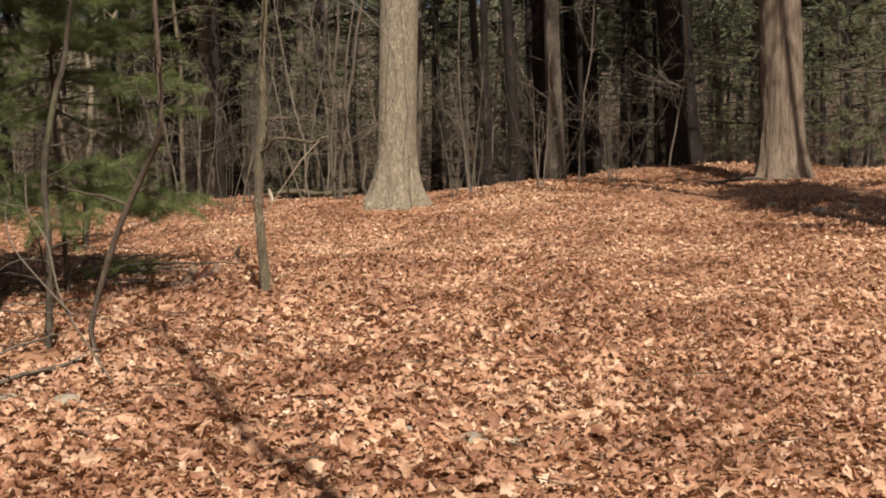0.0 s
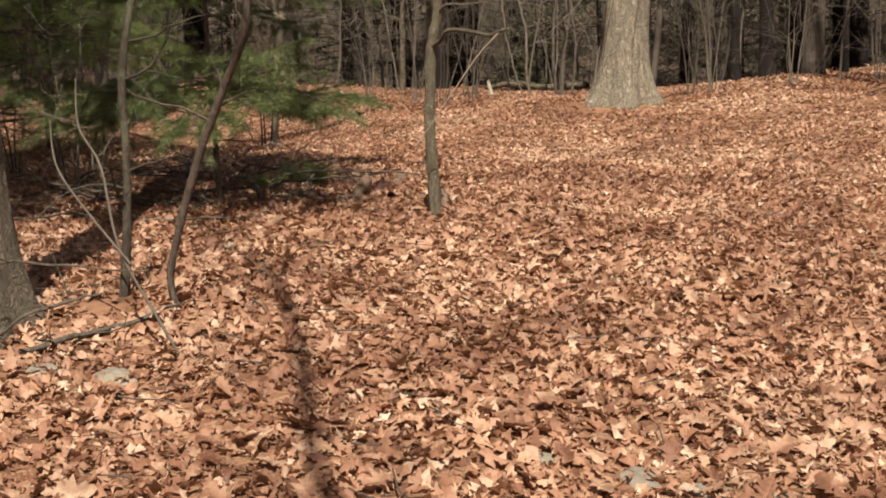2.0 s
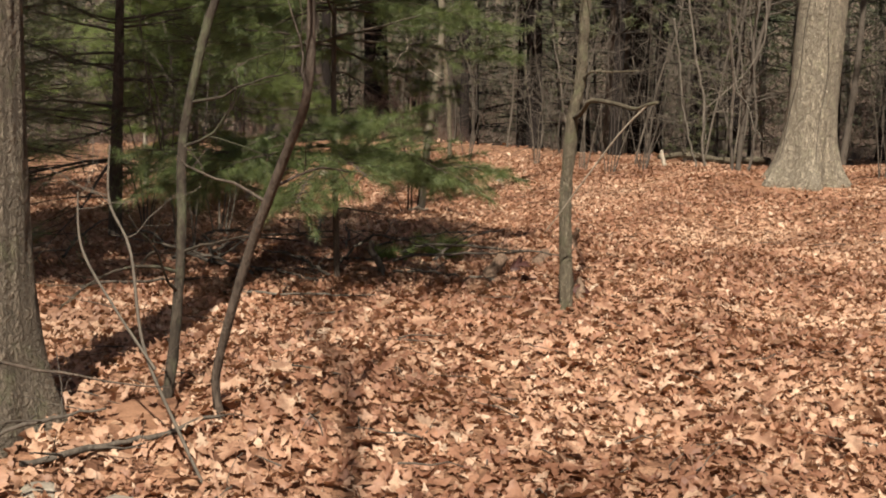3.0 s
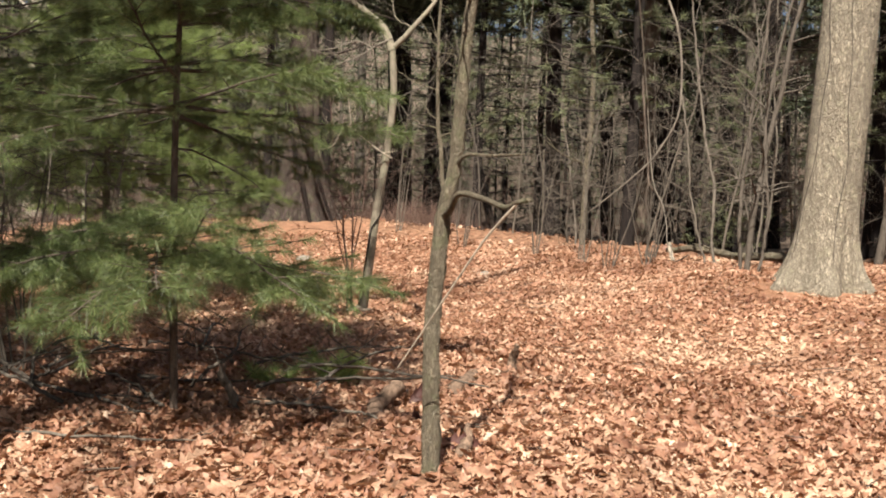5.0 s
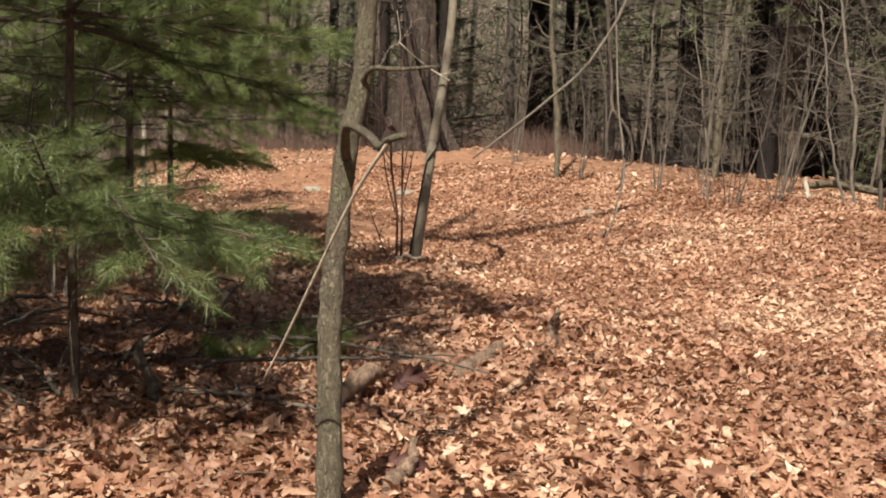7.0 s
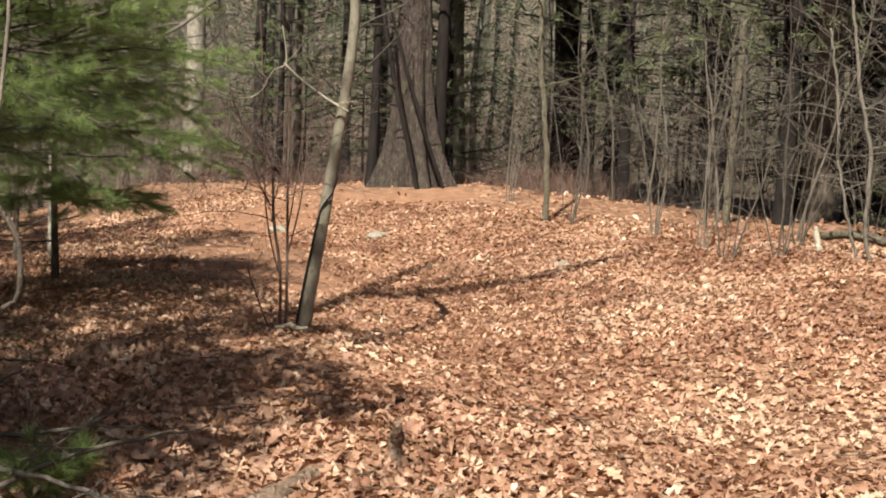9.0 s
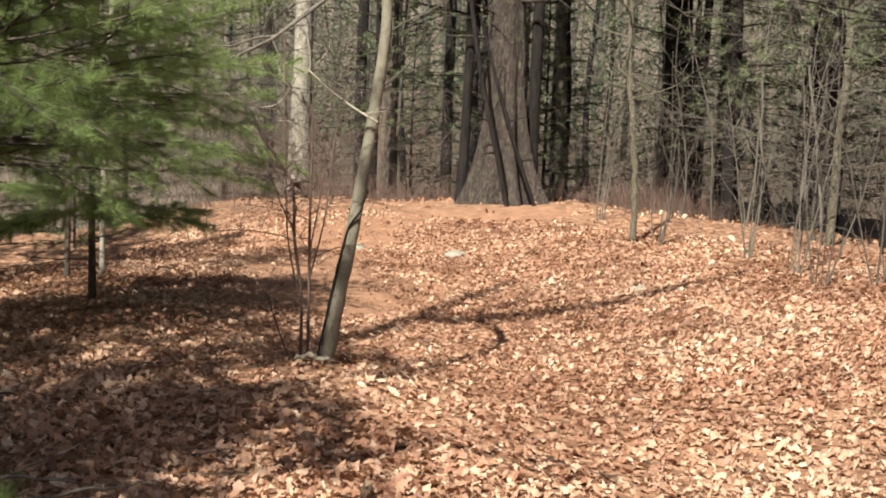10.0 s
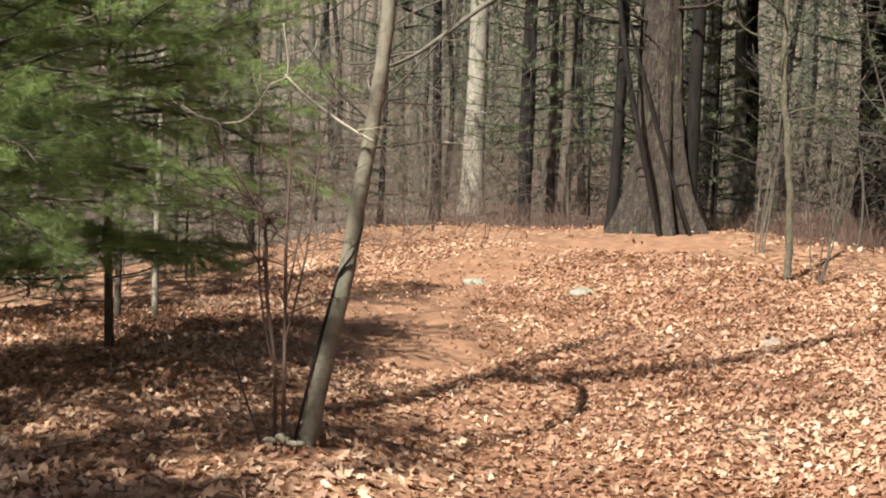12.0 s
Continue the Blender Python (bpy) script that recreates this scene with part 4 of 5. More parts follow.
        tube(g, smooth_line(rel3(line), 30), np.linspace(r, 0.0025, 30), 6, True, 0.15)
        part("crooked_twig", g, BARK_PINE, hb, "dark crooked twig")
    rng = np.random.default_rng(5)
    for z in (2.3, 2.6, 3.0, 3.3, 3.7, 4.1):
        g = Geo()
        a = rng.uniform(0, 6.28)
        i = np.argmin(abs(stem[:, 2] + o[2] - z))
        grow(g, rng, stem[i, :3], (math.cos(a), math.sin(a), 0.5), 0.9, 0.009, 2, 3, 0.14, 0.03, 5)
        part("branch", g, BARK_SAP, t)


def sapling_b():
    """The leaning grey sapling by the trail."""
    o = np.array(at(-4.77, 16.05))
    t = thing("sapling", tuple(o), "smooth grey leaning sapling forked above head height", "sapling")
    rel = lambda pts: np.array(pts) - np.array([*o, 0])
    stem = smooth_line(rel([(-4.79, 16.0, 0.0, 0.056), (-4.775, 16.05, 0.2, 0.046), (-4.77, 16.14, 0.6, 0.043), (-4.785, 16.26, 1.02, 0.041), (-4.745, 16.3, 1.4, 0.038), (-4.715, 16.35, 1.8, 0.036),
                            (-4.7, 16.4, 2.25, 0.034), (-4.74, 16.42, 2.7, 0.032)]), 60)
    g = Geo()
    tube(g, stem[:, :3], stem[:, 3] * (1 + 0.04 * np.sin(np.arange(60) * 1.3)), 16, True, 0.03)
    part("stem", g, BARK_SMOOTH, t)
    # Thin dark line up the stem, crossing over at the bend.
    g = Geo()
    vine = smooth_line(rel([(-4.80, 15.96, 0.05, 0.011), (-4.79, 15.985, 0.2, 0.008), (-4.785, 16.085, 0.6, 0.008), (-4.79, 16.2, 0.95, 0.009), (-4.76, 16.215, 1.04, 0.008), (-4.72, 16.25, 1.12, 0.006), (-4.70, 16.29, 1.25, 0.004)]), 30)
    tube(g, vine[:, :3], vine[:, 3], 7)
    part("vine", g, BARK_DARK_SHADED, t, "dark thin line running up the stem")
    rng = np.random.default_rng(8)
    for pts, r in (([(-4.74, 16.42, 2.7), (-4.58, 16.47, 2.88), (-4.4, 16.75, 3.3), (-4.45, 16.65, 3.7), (-4.3, 16.85, 4.4)], 0.03), ([(-4.74, 16.42, 2.68), (-4.86, 16.46, 2.9), (-5.16, 16.66, 3.08), (-5.28, 16.59, 3.2), (-5.45, 16.64, 3.6), (-5.36, 16.72, 3.95), (-5.3, 16.76, 4.6)], 0.046)):
        g = Geo()
        p = smooth_line(np.array(pts) - o, 20)
        tube(g, p, np.linspace(r, 0.005, 20), 8)
        for i in (5, 8, 11, 14, 16, 18):
            a = rng.uniform(0, 6.28)
            grow(g, rng, p[i], (math.cos(a), math.sin(a), 0.4), 0.8, 0.007, 2, 3, 0.15, 0.03, 5)
        part("limb", g, BARK_SMOOTH, t)
    for base, d, ln in (((-4.715, 16.35, 1.85), (0.6, 0.5, 0.35), 1.2), ((-4.72, 16.34, 1.75), (-0.5, -0.45, 0.35), 0.6), ((-4.7, 16.4, 2.2), (0.75, 0.55, 0.4), 1.3)):
        g = Geo()
        grow(g, rng, np.array(base) - o, d, ln, 0.006, 2, 4, 0.26, 0.02, 5, 0.8, 9)
        part("branch", g, BARK_TWIG, t)
    for line in ([(-4.74, 16.42, 2.8), (-4.86, 16.32, 2.72), (-4.99, 16.2, 2.6), (-5.14, 16.08, 2.52), (-5.24, 16.0, 2.4), (-5.3, 15.95, 2.25)], [(-4.9, 16.28, 2.7), (-5.02, 16.2, 2.75), (-5.2, 16.05, 2.66), (-5.36, 15.9, 2.64)]):
        g = Geo()
        p = smooth_line(np.array(line) - o, 18)
        tube(g, p, np.linspace(0.011, 0.003, 18), 6, True, 0.1)
        for i in range(4, 17, 2):
            a = rng.uniform(0, 6.28)
            grow(g, rng, p[i], (math.cos(a), math.sin(a), -0.2), 0.35, 0.004, 1, 3, 0.22, 0.0, 4)
        part("branch", g, TWIG_GREY, t)


def stems_shrub(loc, label, stems, seed, material, level=2, kids=4, group="bare shrubs", name="shrub"):
    """A bare shrub: stems given as (bearing, lean, height, radius)."""
    rng = np.random.default_rng(seed)
    t = thing(name, loc, label, "shrub", group)
    for a, lean, h, r in stems:
        g = Geo()
        a = radians(a)
        p0 = np.array([math.cos(a) * 0.05, math.sin(a) * 0.05, -0.05])
        pts = wander(rng, p0, (math.cos(a) * lean, math.sin(a) * lean, 1), h, 12, 0.06, 0.02)
        tube(g, pts, np.linspace(r, r * 0.3, 13), 7)
        for k in range(kids):
            f = rng.uniform(0.35, 0.97)
            i = int(f * 12)
            b = rng.uniform(0, 6.283)
            grow(g, rng, pts[i], (math.cos(b), math.sin(b), 0.7), h * rng.uniform(0.2, 0.38), r * 0.45, level - 1, 3, 0.15, 0.04, 4)
        part("stem", g, material, t)
    return t


sapling_a()
sapling_b()


def traced(name, label, category, material, lines, twigs, seed, sides=8, twig_len=0.5, kink=0.0):
    """A stem, or a few, along given lines of (x, y, z, radius), with side twigs."""
    o = np.array(lines[0][0][:3])
    o[2] = gz(o[0], o[1])
    t = thing(name, tuple(o), label, category)
    rng = np.random.default_rng(seed)
    for line in lines:
        p = smooth_line(np.array(line) - np.array([*o, 0]), 40)
        if kink:
            bend = np.cumsum(rng.normal(0, kink, (40, 2)), 0)
            p[:, :2] += bend - bend[0]
        g = Geo()
        tube(g, p[:, :3], p[:, 3], sides, True, 0.06)
        part("stem", g, material, t)
        for k in range(twigs):
            i = int(rng.uniform(12, 39))
            a = rng.uniform(0, 6.28)
            g = Geo()
            grow(g, rng, p[i, :3], (math.cos(a), math.sin(a), 0.35), twig_len * rng.uniform(0.5, 1.2), p[i, 3] * 0.4, 1, 3, 0.16, 0.02, 4)
            part("branch", g, material, t)
    return t


traced("sapling", "leaning thin grey sapling beside the old pine", "sapling", BARK_PINE,
       [[(-1.93, 7.2, 0.15, 0.019), (-1.98, 7.2, 0.36, 0.0175), (-1.94, 7.18, 0.55, 0.0175), (-1.78, 7.12, 0.95, 0.019), (-1.6, 7.03, 1.27, 0.018), (-1.47, 6.95, 1.49, 0.017), (-1.44, 6.93, 1.75, 0.016), (-1.46, 6.95, 2.5, 0.012), (-1.55, 7.0, 3.4, 0.0055)]], 9, 41)
traced("sapling", "mossy-footed dark crooked sapling beside the old pine", "sapling", BARK_SAP_SHADED,
       [[(-2.31, 7.29, 0.1, 0.0323), (-2.29, 7.34, 0.3, 0.0239), (-2.28, 7.38, 0.54, 0.0221), (-2.28, 7.43, 0.91, 0.0202), (-2.3, 7.48, 1.33, 0.0193), (-2.23, 7.54, 1.76, 0.0184), (-2.16, 7.6, 2.08, 0.0166), (-2.11, 7.71, 2.87, 0.011), (-2.16, 7.71, 3.62, 0.0055)]], 8, 40, 10, 0.6)
traced("shrub", "pale forked twigs standing at the foot of the old pine", "shrub", TWIG_GREY,
       [[(-1.66, 6.66, 0.1, 0.006), (-1.8, 6.68, 0.32, 0.0065), (-1.98, 6.72, 0.62, 0.006), (-2.06, 6.76, 0.95, 0.0055), (-2.16, 6.78, 1.12, 0.005), (-2.17, 6.8, 1.32, 0.003)],
        [(-1.92, 6.7, 0.55, 0.006), (-2.1, 6.72, 0.75, 0.005), (-2.25, 6.74, 0.95, 0.005), (-2.28, 6.76, 1.15, 0.003)]], 3, 42, 6, 0.3)
shrub = traced("shrub", "thin reddish bare stems beside the leaning sapling", "shrub", TWIG_RED,
       [[(-4.87, 15.93, 0.1, 0.011), (-4.87, 15.92, 0.58, 0.01), (-4.91, 15.89, 0.93, 0.01), (-4.94, 15.89, 1.24, 0.009), (-5.0, 15.84, 1.4, 0.008), (-5.09, 15.76, 1.56, 0.006), (-5.14, 15.72, 1.71, 0.004)],
        [(-4.84, 15.96, 0.1, 0.011), (-4.85, 15.96, 0.72, 0.009), (-4.86, 15.96, 1.12, 0.008), (-4.89, 15.99, 1.52, 0.006), (-4.91, 16.0, 1.9, 0.003)],
        [(-4.93, 15.88, 1.03, 0.005), (-4.98, 15.83, 1.16, 0.004), (-5.02, 15.8, 1.3, 0.003)], [(-4.85, 15.96, 0.88, 0.005), (-4.83, 16.01, 1.2, 0.004), (-4.82, 16.05, 1.5, 0.003)],
        [(-4.9, 15.9, 0.15, 0.006), (-4.98, 15.84, 0.4, 0.005), (-5.05, 15.8, 0.62, 0.003)], [(-4.85, 15.96, 0.7, 0.006), (-4.8, 16.03, 1.1, 0.005), (-4.8, 16.1, 1.6, 0.004), (-4.72, 16.15, 2.1, 0.003)], [(-4.88, 15.91, 0.6, 0.006), (-4.99, 15.9, 1.0, 0.005), (-5.08, 15.95, 1.7, 0.004), (-5.16, 15.98, 2.3, 0.003)]], 13, 48, 6, 0.55)
traced("shrub", "pale curling bare twigs above the reddish stems", "shrub", WOOD_PALE,
       [[(-5.1, 15.75, 1.62, 0.005), (-5.13, 15.74, 1.72, 0.005), (-5.19, 15.67, 1.75, 0.004), (-5.25, 15.61, 1.8, 0.003)],
        [(-5.12, 15.75, 1.72, 0.004), (-5.05, 15.83, 1.74, 0.004), (-5.0, 15.89, 1.83, 0.004), (-5.02, 15.87, 1.88, 0.003)],
        [(-5.02, 15.87, 1.8, 0.004), (-4.98, 15.93, 1.91, 0.004), (-4.93, 15.99, 1.97, 0.004), (-4.96, 15.98, 2.2, 0.003)],
        [(-4.94, 15.98, 1.96, 0.006), (-4.86, 16.06, 1.86, 0.007), (-4.75, 16.17, 1.75, 0.007), (-4.64, 16.29, 1.66, 0.007)]], 2, 49, 6, 0.3)
traced("sapling", "slender pale pole with a bare lower stem", "sapling", BARK_SAP,
       [[(-7.45, 23.9, 0.25, 0.042), (-7.47, 23.92, 1.2, 0.036), (-7.55, 23.9, 2.4, 0.032), (-7.6, 23.95, 4.0, 0.022), (-7.5, 23.9, 5.4, 0.008)]], 12, 43, 8, 1.0, 0.01)
traced("sapling", "slender pale pole in front of the thicket", "sapling", BARK_SAP,
       [[(-5.75, 25.6, 0.2, 0.055), (-5.75, 25.6, 1.3, 0.05), (-5.7, 25.6, 2.6, 0.045), (-5.8, 25.6, 4.5, 0.03), (-5.75, 25.6, 6.0, 0.01)]], 12, 44, 8, 1.0, 0.008)
traced("sapling", "thin white-barked young tree among the pines", "sapling", BARK_WHITE,
       [[(-9.5, 17.8, 0.1, 0.03), (-9.52, 17.83, 1.3, 0.026), (-9.48, 17.85, 2.6, 0.022), (-9.4, 17.9, 4.5, 0.01)]], 6, 45, 8, 0.8)
traced("sapling", "clump of bent thin trunks beside the pale tree", "sapling", BARK_TWIG,
       [[(-1.95, 19.9, 0.5, 0.036), (-1.88, 19.9, 1.4, 0.032), (-1.7, 19.95, 2.8, 0.026), (-1.35, 20.0, 4.8, 0.014)],
        [(-2.05, 19.95, 0.5, 0.024), (-2.1, 19.95, 1.6, 0.021), (-1.95, 20.0, 3.2, 0.016), (-1.8, 20.1, 5.0, 0.012)],
        [(-1.85, 19.85, 0.5, 0.02), (-1.75, 19.85, 1.2, 0.017), (-1.8, 19.9, 2.4, 0.02), (-1.5, 20.1, 4.2, 0.01)]], 10, 46, 8, 1.0, 0.009)
traced("sapling", "pale whippy stems at the edge of the thicket", "sapling", TWIG_GREY,
       [[(-2.6, 21.3, 0.5, 0.02), (-2.72, 21.35, 1.6, 0.018), (-2.95, 21.4, 2.8, 0.014), (-3.2, 21.5, 4.4, 0.007)], [(-2.75, 21.35, 0.5, 0.015), (-3.0, 21.4, 1.5, 0.012), (-3.15, 21.45, 2.6, 0.012)]], 10, 47, 7, 0.9, 0.01)
for k, (x, y) in enumerate(((-4.05, 21.5), (-4.7, 22.4), (-3.6, 21.7), (-5.8, 23.6), (-3.4, 24.0), (0.1, 20.9), (-0.2, 19.6), (1.2, 21.8), (2.5, 22.6), (7.0, 21.5), (-7.2, 24.0), (-9.2, 25.8), (-3.9, 23.0), (-5.4, 12.9), (-6.6, 13.6), (-4.9, 11.6))):
    rng = np.random.default_rng(100 + k)
    stems_shrub(at(x, y), "bare grey-brown shrub at the edge of the woods" if y > 15 else "bare thin-stemmed shrub under the pines", [(rng.uniform(0, 360), rng.uniform(0.02, 0.3), rng.uniform(1.2, 2.8), rng.uniform(0.005, 0.011)) for _ in range(5)], 200 + k, (BARK_TWIG, TWIG_GREY)[k % 2], 2, 5)


# ---- the woods ----
def in_clearing(x, y, m=0.0):
    if y > crest(x) + 0.8 + m:
        return False
    return x > -10.8 - m if y > 13 else x > -5.6 - m - 0.35 * max(y - 8, 0)


def wood_places(rng, n, r0, r1, gap, margin=0.0):
    """Places in the woods that open fanwise from the clearing, no two closer than gap."""
    out = []
    tries = 0
    while len(out) < n and tries < n * 60:
        tries += 1
        a = radians(rng.uniform(-24, 84))
        r = math.sqrt(rng.uniform(r0 ** 2, r1 ** 2))
        x, y = 0.5 - math.sin(a) * r, 5 + math.cos(a) * r
        if in_clearing(x, y, margin) or any((x - p) ** 2 + (y - q) ** 2 < gap * gap for p, q in out):
            continue
        if math.hypot(x + 12, y - 27.3) < 1.6 or math.hypot(x + 8.4, y - 26.2) < 1.2:
            continue
        out.append((x, y))
    return out


def wood_tree(seed, material, r, height, crook, label):
    rng = np.random.default_rng(seed)
    t = thing("tree", (0, 0, -60), label, "tree", "trees of the woods")
    g, axis, rad = trunk_geo(rng, height, r, r * 0.4, (rng.normal(0, 0.015), rng.normal(0, 0.015)), 0.35, 0.35, 12, 0, crook, 5, 0.6)
    part("trunk", g, material, t)
    limbs(t, rng, axis, rad, np.linspace(height * 0.4, height * 0.96, 8), material, height * 0.22, 1, 3)
    limbs(t, rng, axis, rad, rng.uniform(1.0, 5.0, 5), BARK_TWIG, 1.7, 1, 4, 0.1, 0.1, True)
    return t


KINDS = [wood_tree(300, BARK_DARK_SHADED, 0.2, 17, 0.05, "dark bare tree in the woods"), wood_tree(301, BARK_GREY, 0.16, 16, 0.07, "grey bare tree in the woods"),
         wood_tree(302, BARK_DARK_SHADED, 0.12, 14, 0.1, "slim dark bare tree in the woods"), wood_tree(303, BARK_GREY, 0.09, 12, 0.12, "slim grey bare tree in the woods"),
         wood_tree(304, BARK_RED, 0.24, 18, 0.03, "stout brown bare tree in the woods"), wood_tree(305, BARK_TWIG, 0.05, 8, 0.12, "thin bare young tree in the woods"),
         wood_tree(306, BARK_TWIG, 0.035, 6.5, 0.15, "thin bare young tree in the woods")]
rng = np.random.default_rng(77)
for k, (x, y) in enumerate(wood_places(rng, 150, 13, 62, 1.1, 2.6)):
    kind = KINDS[rng.choice(len(KINDS), p=[0.17, 0.14, 0.17, 0.14, 0.06, 0.17, 0.15])]
    s = rng.uniform(0.8, 1.25)
    m = Matrix.Translation((x, y, gz(x, y) - 0.05)) @ pose(0, 0, 0, 2.0 + rng.normal(0, 1.4), rng.normal(0, 1.4)) @ pose(0, 0, 0, 0, 0, rng.uniform(0, 360)) @ Matrix.Scale(s, 4)
    copy_thing(kind, m)
for kind in KINDS:
    x, y = wood_places(rng, 1, 45, 60, 1)[0]
    kind.location = (x, y, gz(x, y) - 0.05)

SMALL_PINE = wood_pine("pine_tree", "dull green pine in the woods", 8, 0.08, 0.9, 2.2, 401, 0.5, 10, 0.2, 0.012, "pines of the woods")
TALL_PINE = wood_pine("pine_tree", "tall dark pine with a bare trunk in the woods", 18, 0.2, 5.0, 3.6, 402, 0.8, 8, 0.6, 0.08, "tall pines of the woods")
for k, (x, y) in enumerate(wood_places(rng, 30, 15, 52, 2.0, 2.0)):
    copy_thing(SMALL_PINE, Matrix.Translation((x, y, gz(x, y) - 0.05)) @ pose(0, 0, 0, 0, 0, rng.uniform(0, 360)) @ Matrix.Scale(rng.uniform(0.5, 1.2), 4))
for k, (x, y) in enumerate(wood_places(rng, 75, 20, 62, 2.6, 3.0)):
    if x < -4 - 0.2 * y:
        continue
    copy_thing(TALL_PINE, Matrix.Translation((x, y, gz(x, y) - 0.05)) @ pose(0, 0, 0, 1.5, rng.normal(0, 1)) @ pose(0, 0, 0, 0, 0, rng.uniform(0, 360)) @ Matrix.Scale(rng.uniform(0.75, 1.2), 4))
EDGE_PINE = wood_pine("pine_tree", "grey-green pine with thin hanging boughs behind the clearing", 11, 0.11, 2.0, 2.3, 403, 0.45, 30, 0.15, 0.011, "pines behind the clearing", NEEDLE_GREY)
for k, (x, y) in enumerate(((-16.8, 29.3), (-12.6, 34.4), (-8.7, 31.6), (-9.6, 30.3), (-5.0, 25.6), (9.2, 26.8), (-15.8, 31.2), (-1.6, 26.6))):
    copy_thing(EDGE_PINE, Matrix.Translation((x, y, gz(x, y) - 0.05)) @ pose(0, 0, 0, 0, 0, 77 * k) @ Matrix.Scale(0.8 + 0.07 * (k % 5), 4))
EDGE_PINE.location = at(12.5, 30.0)
LOW_PINE = wood_pine("pine_tree", "low grey-green pine at the wood's edge", 5.5, 0.05, 0.5, 1.9, 404, 0.36, 28, 0.16, 0.011, "low pines at the wood's edge", NEEDLE_GREY)
for k, (x, y) in enumerate(((8.7, 27.2), (6.4, 29.0), (-3.2, 25.6), (-13.9, 31.0))):
    copy_thing(LOW_PINE, Matrix.Translation((x, y, gz(x, y) - 0.05)) @ pose(0, 0, 0, 0, 0, 131 * k) @ Matrix.Scale((1.1, 0.9, 0.55, 0.8)[k], 4))
# The last two stand out of view, added to shade the far floor.
for k, (x, y) in enumerate([(-15.3, 19.2), (-17.2, 19.9), (-14.9, 21.2), (-16.6, 22.0), (-11.9, 16.2), (-13.2, 16.5)]):
    copy_thing(LOW_PINE, Matrix.Translation((x, y, gz(x, y) - 0.3)) @ pose(0, 0, 0, 0, 0, 57 + 83 * k) @ Matrix.Scale((0.5, 0.62, 0.45, 0.6, 1.3, 1.4)[k], 4))
LOW_PINE.location = at(7.4, 25.8)
SMALL_PINE.location = at(-22, 30)
TALL_PINE.location = at(8, 33)
# Trees outside the clearing's open side, whose shadows fall across it.
for x, y, k, lean in ((6.3, 12.3, 1, (0, -6)), (7.6, 14.6, 3, (0, -3)), (8.6, 11.2, 0, (0, -8))):
    copy_thing(KINDS[k], Matrix.Translation((x, y, gz(x, y) - 0.05)) @ pose(0, 0, 0, lean[0], lean[1]) @ pose(0, 0, 0, 0, 0, 40 * k) @ Matrix.Scale(1.3, 4))
traced("tree", "thin leaning bare tree beside the path", "tree", BARK_GREY,
       [[(2.15, 0.0, -0.2, 0.085), (1.83, 0.0, 1.8, 0.075), (1.35, 0.05, 4.2, 0.065), (0.86, 0.0, 7.0, 0.036), (0.78, 0.0, 7.9, 0.034), (0.64, 0.05, 9.2, 0.034),
         (0.33, 0.0, 10.8, 0.03), (0.15, 0.0, 11.3, 0.028), (-0.37, 0.0, 13.6, 0.02), (-0.5, 0.0, 14.6, 0.01)]], 14, 63, 9, 1.1)
# Woods added behind the open side, unseen, to hold back sky light.
for k in range(46):
    a, r = radians(95 + 215 * (k + rng.uniform(-0.3, 0.3)) / 46), rng.uniform(22, 34)
    x, y = 0.5 - math.sin(a) * r, 7 + math.cos(a) * r
    copy_thing((TALL_PINE, KINDS[0], KINDS[1])[k % 3], Matrix.Translation((x, y, gz(x, y) - 0.05)) @ pose(0, 0, 0, 0, 0, rng.uniform(0, 360)) @ Matrix.Scale(rng.uniform(0.8, 1.1), 4))


def whips(g, rng, x, y, height, stems):
    """A clump of thin arching stems with fine side twigs."""
    z = gz(x, y)
    for _ in range(stems):
        a = rng.uniform(0, 6.283)
        lean = rng.uniform(0.05, 0.7)
        h = height * rng.uniform(0.5, 1.2)
        p = wander(rng, (x + 0.25 * math.cos(a), y + 0.25 * math.sin(a), z - 0.05), (math.cos(a) * lean, math.sin(a) * lean, 1), h, 5, 0.19, 0.0)
        r = rng.uniform(0.003, 0.0075)
        tube(g, p, np.linspace(r, 0.0022, 6), 3, False)
        for _ in range(6):
            i = rng.integers(1, 5)
            b = rng.uniform(0, 6.283)
            q = wander(rng, p[i] + (p[i + 1] - p[i]) * rng.random(), (math.cos(b), math.sin(b), rng.uniform(-0.3, 0.8)), h * rng.uniform(0.2, 0.5), 3, 0.24, 0.0)
            tube(g, q, np.linspace(r * 0.5, 0.0016, 4), 3, False)
            for _ in range(2):
                k = rng.integers(1, 3)
                s = wander(rng, q[k], unit(q[k + 1] - q[k]) + rng.normal(0, 0.6, 3), h * rng.uniform(0.07, 0.18), 2, 0.2, 0.0)
                tube(g, s, [0.0024, 0.002, 0.0014], 3, False)


def blades(g, rng, n, az0, az1, r0, r1, h0, h1, length, width, upright):
    """Far twigs or foliage: n thin blades scattered through a belt of woods."""
    a = np.radians(rng.uniform(az0, az1, n))
    r = rng.uniform(r0, r1, n)
    x, y = 0.5 - np.sin(a) * r, 5 + np.cos(a) * r
    k = np.array([not in_clearing(p, q, 3.0) for p, q in zip(x, y)])
    x, y = x[k], y[k]
    n = len(x)
    z = ground_z(x, y) + rng.uniform(h0, h1, n)
    d = rng.normal(0, 1, (n, 3)) * (1, 1, upright)
    d /= np.linalg.norm(d, axis=1)[:, None]
    s = np.cross(d, rng.normal(0, 1, (n, 3)))
    s *= width * 0.5 / (np.linalg.norm(s, axis=1)[:, None] + 1e-9)
    p = np.stack([x, y, z], -1)
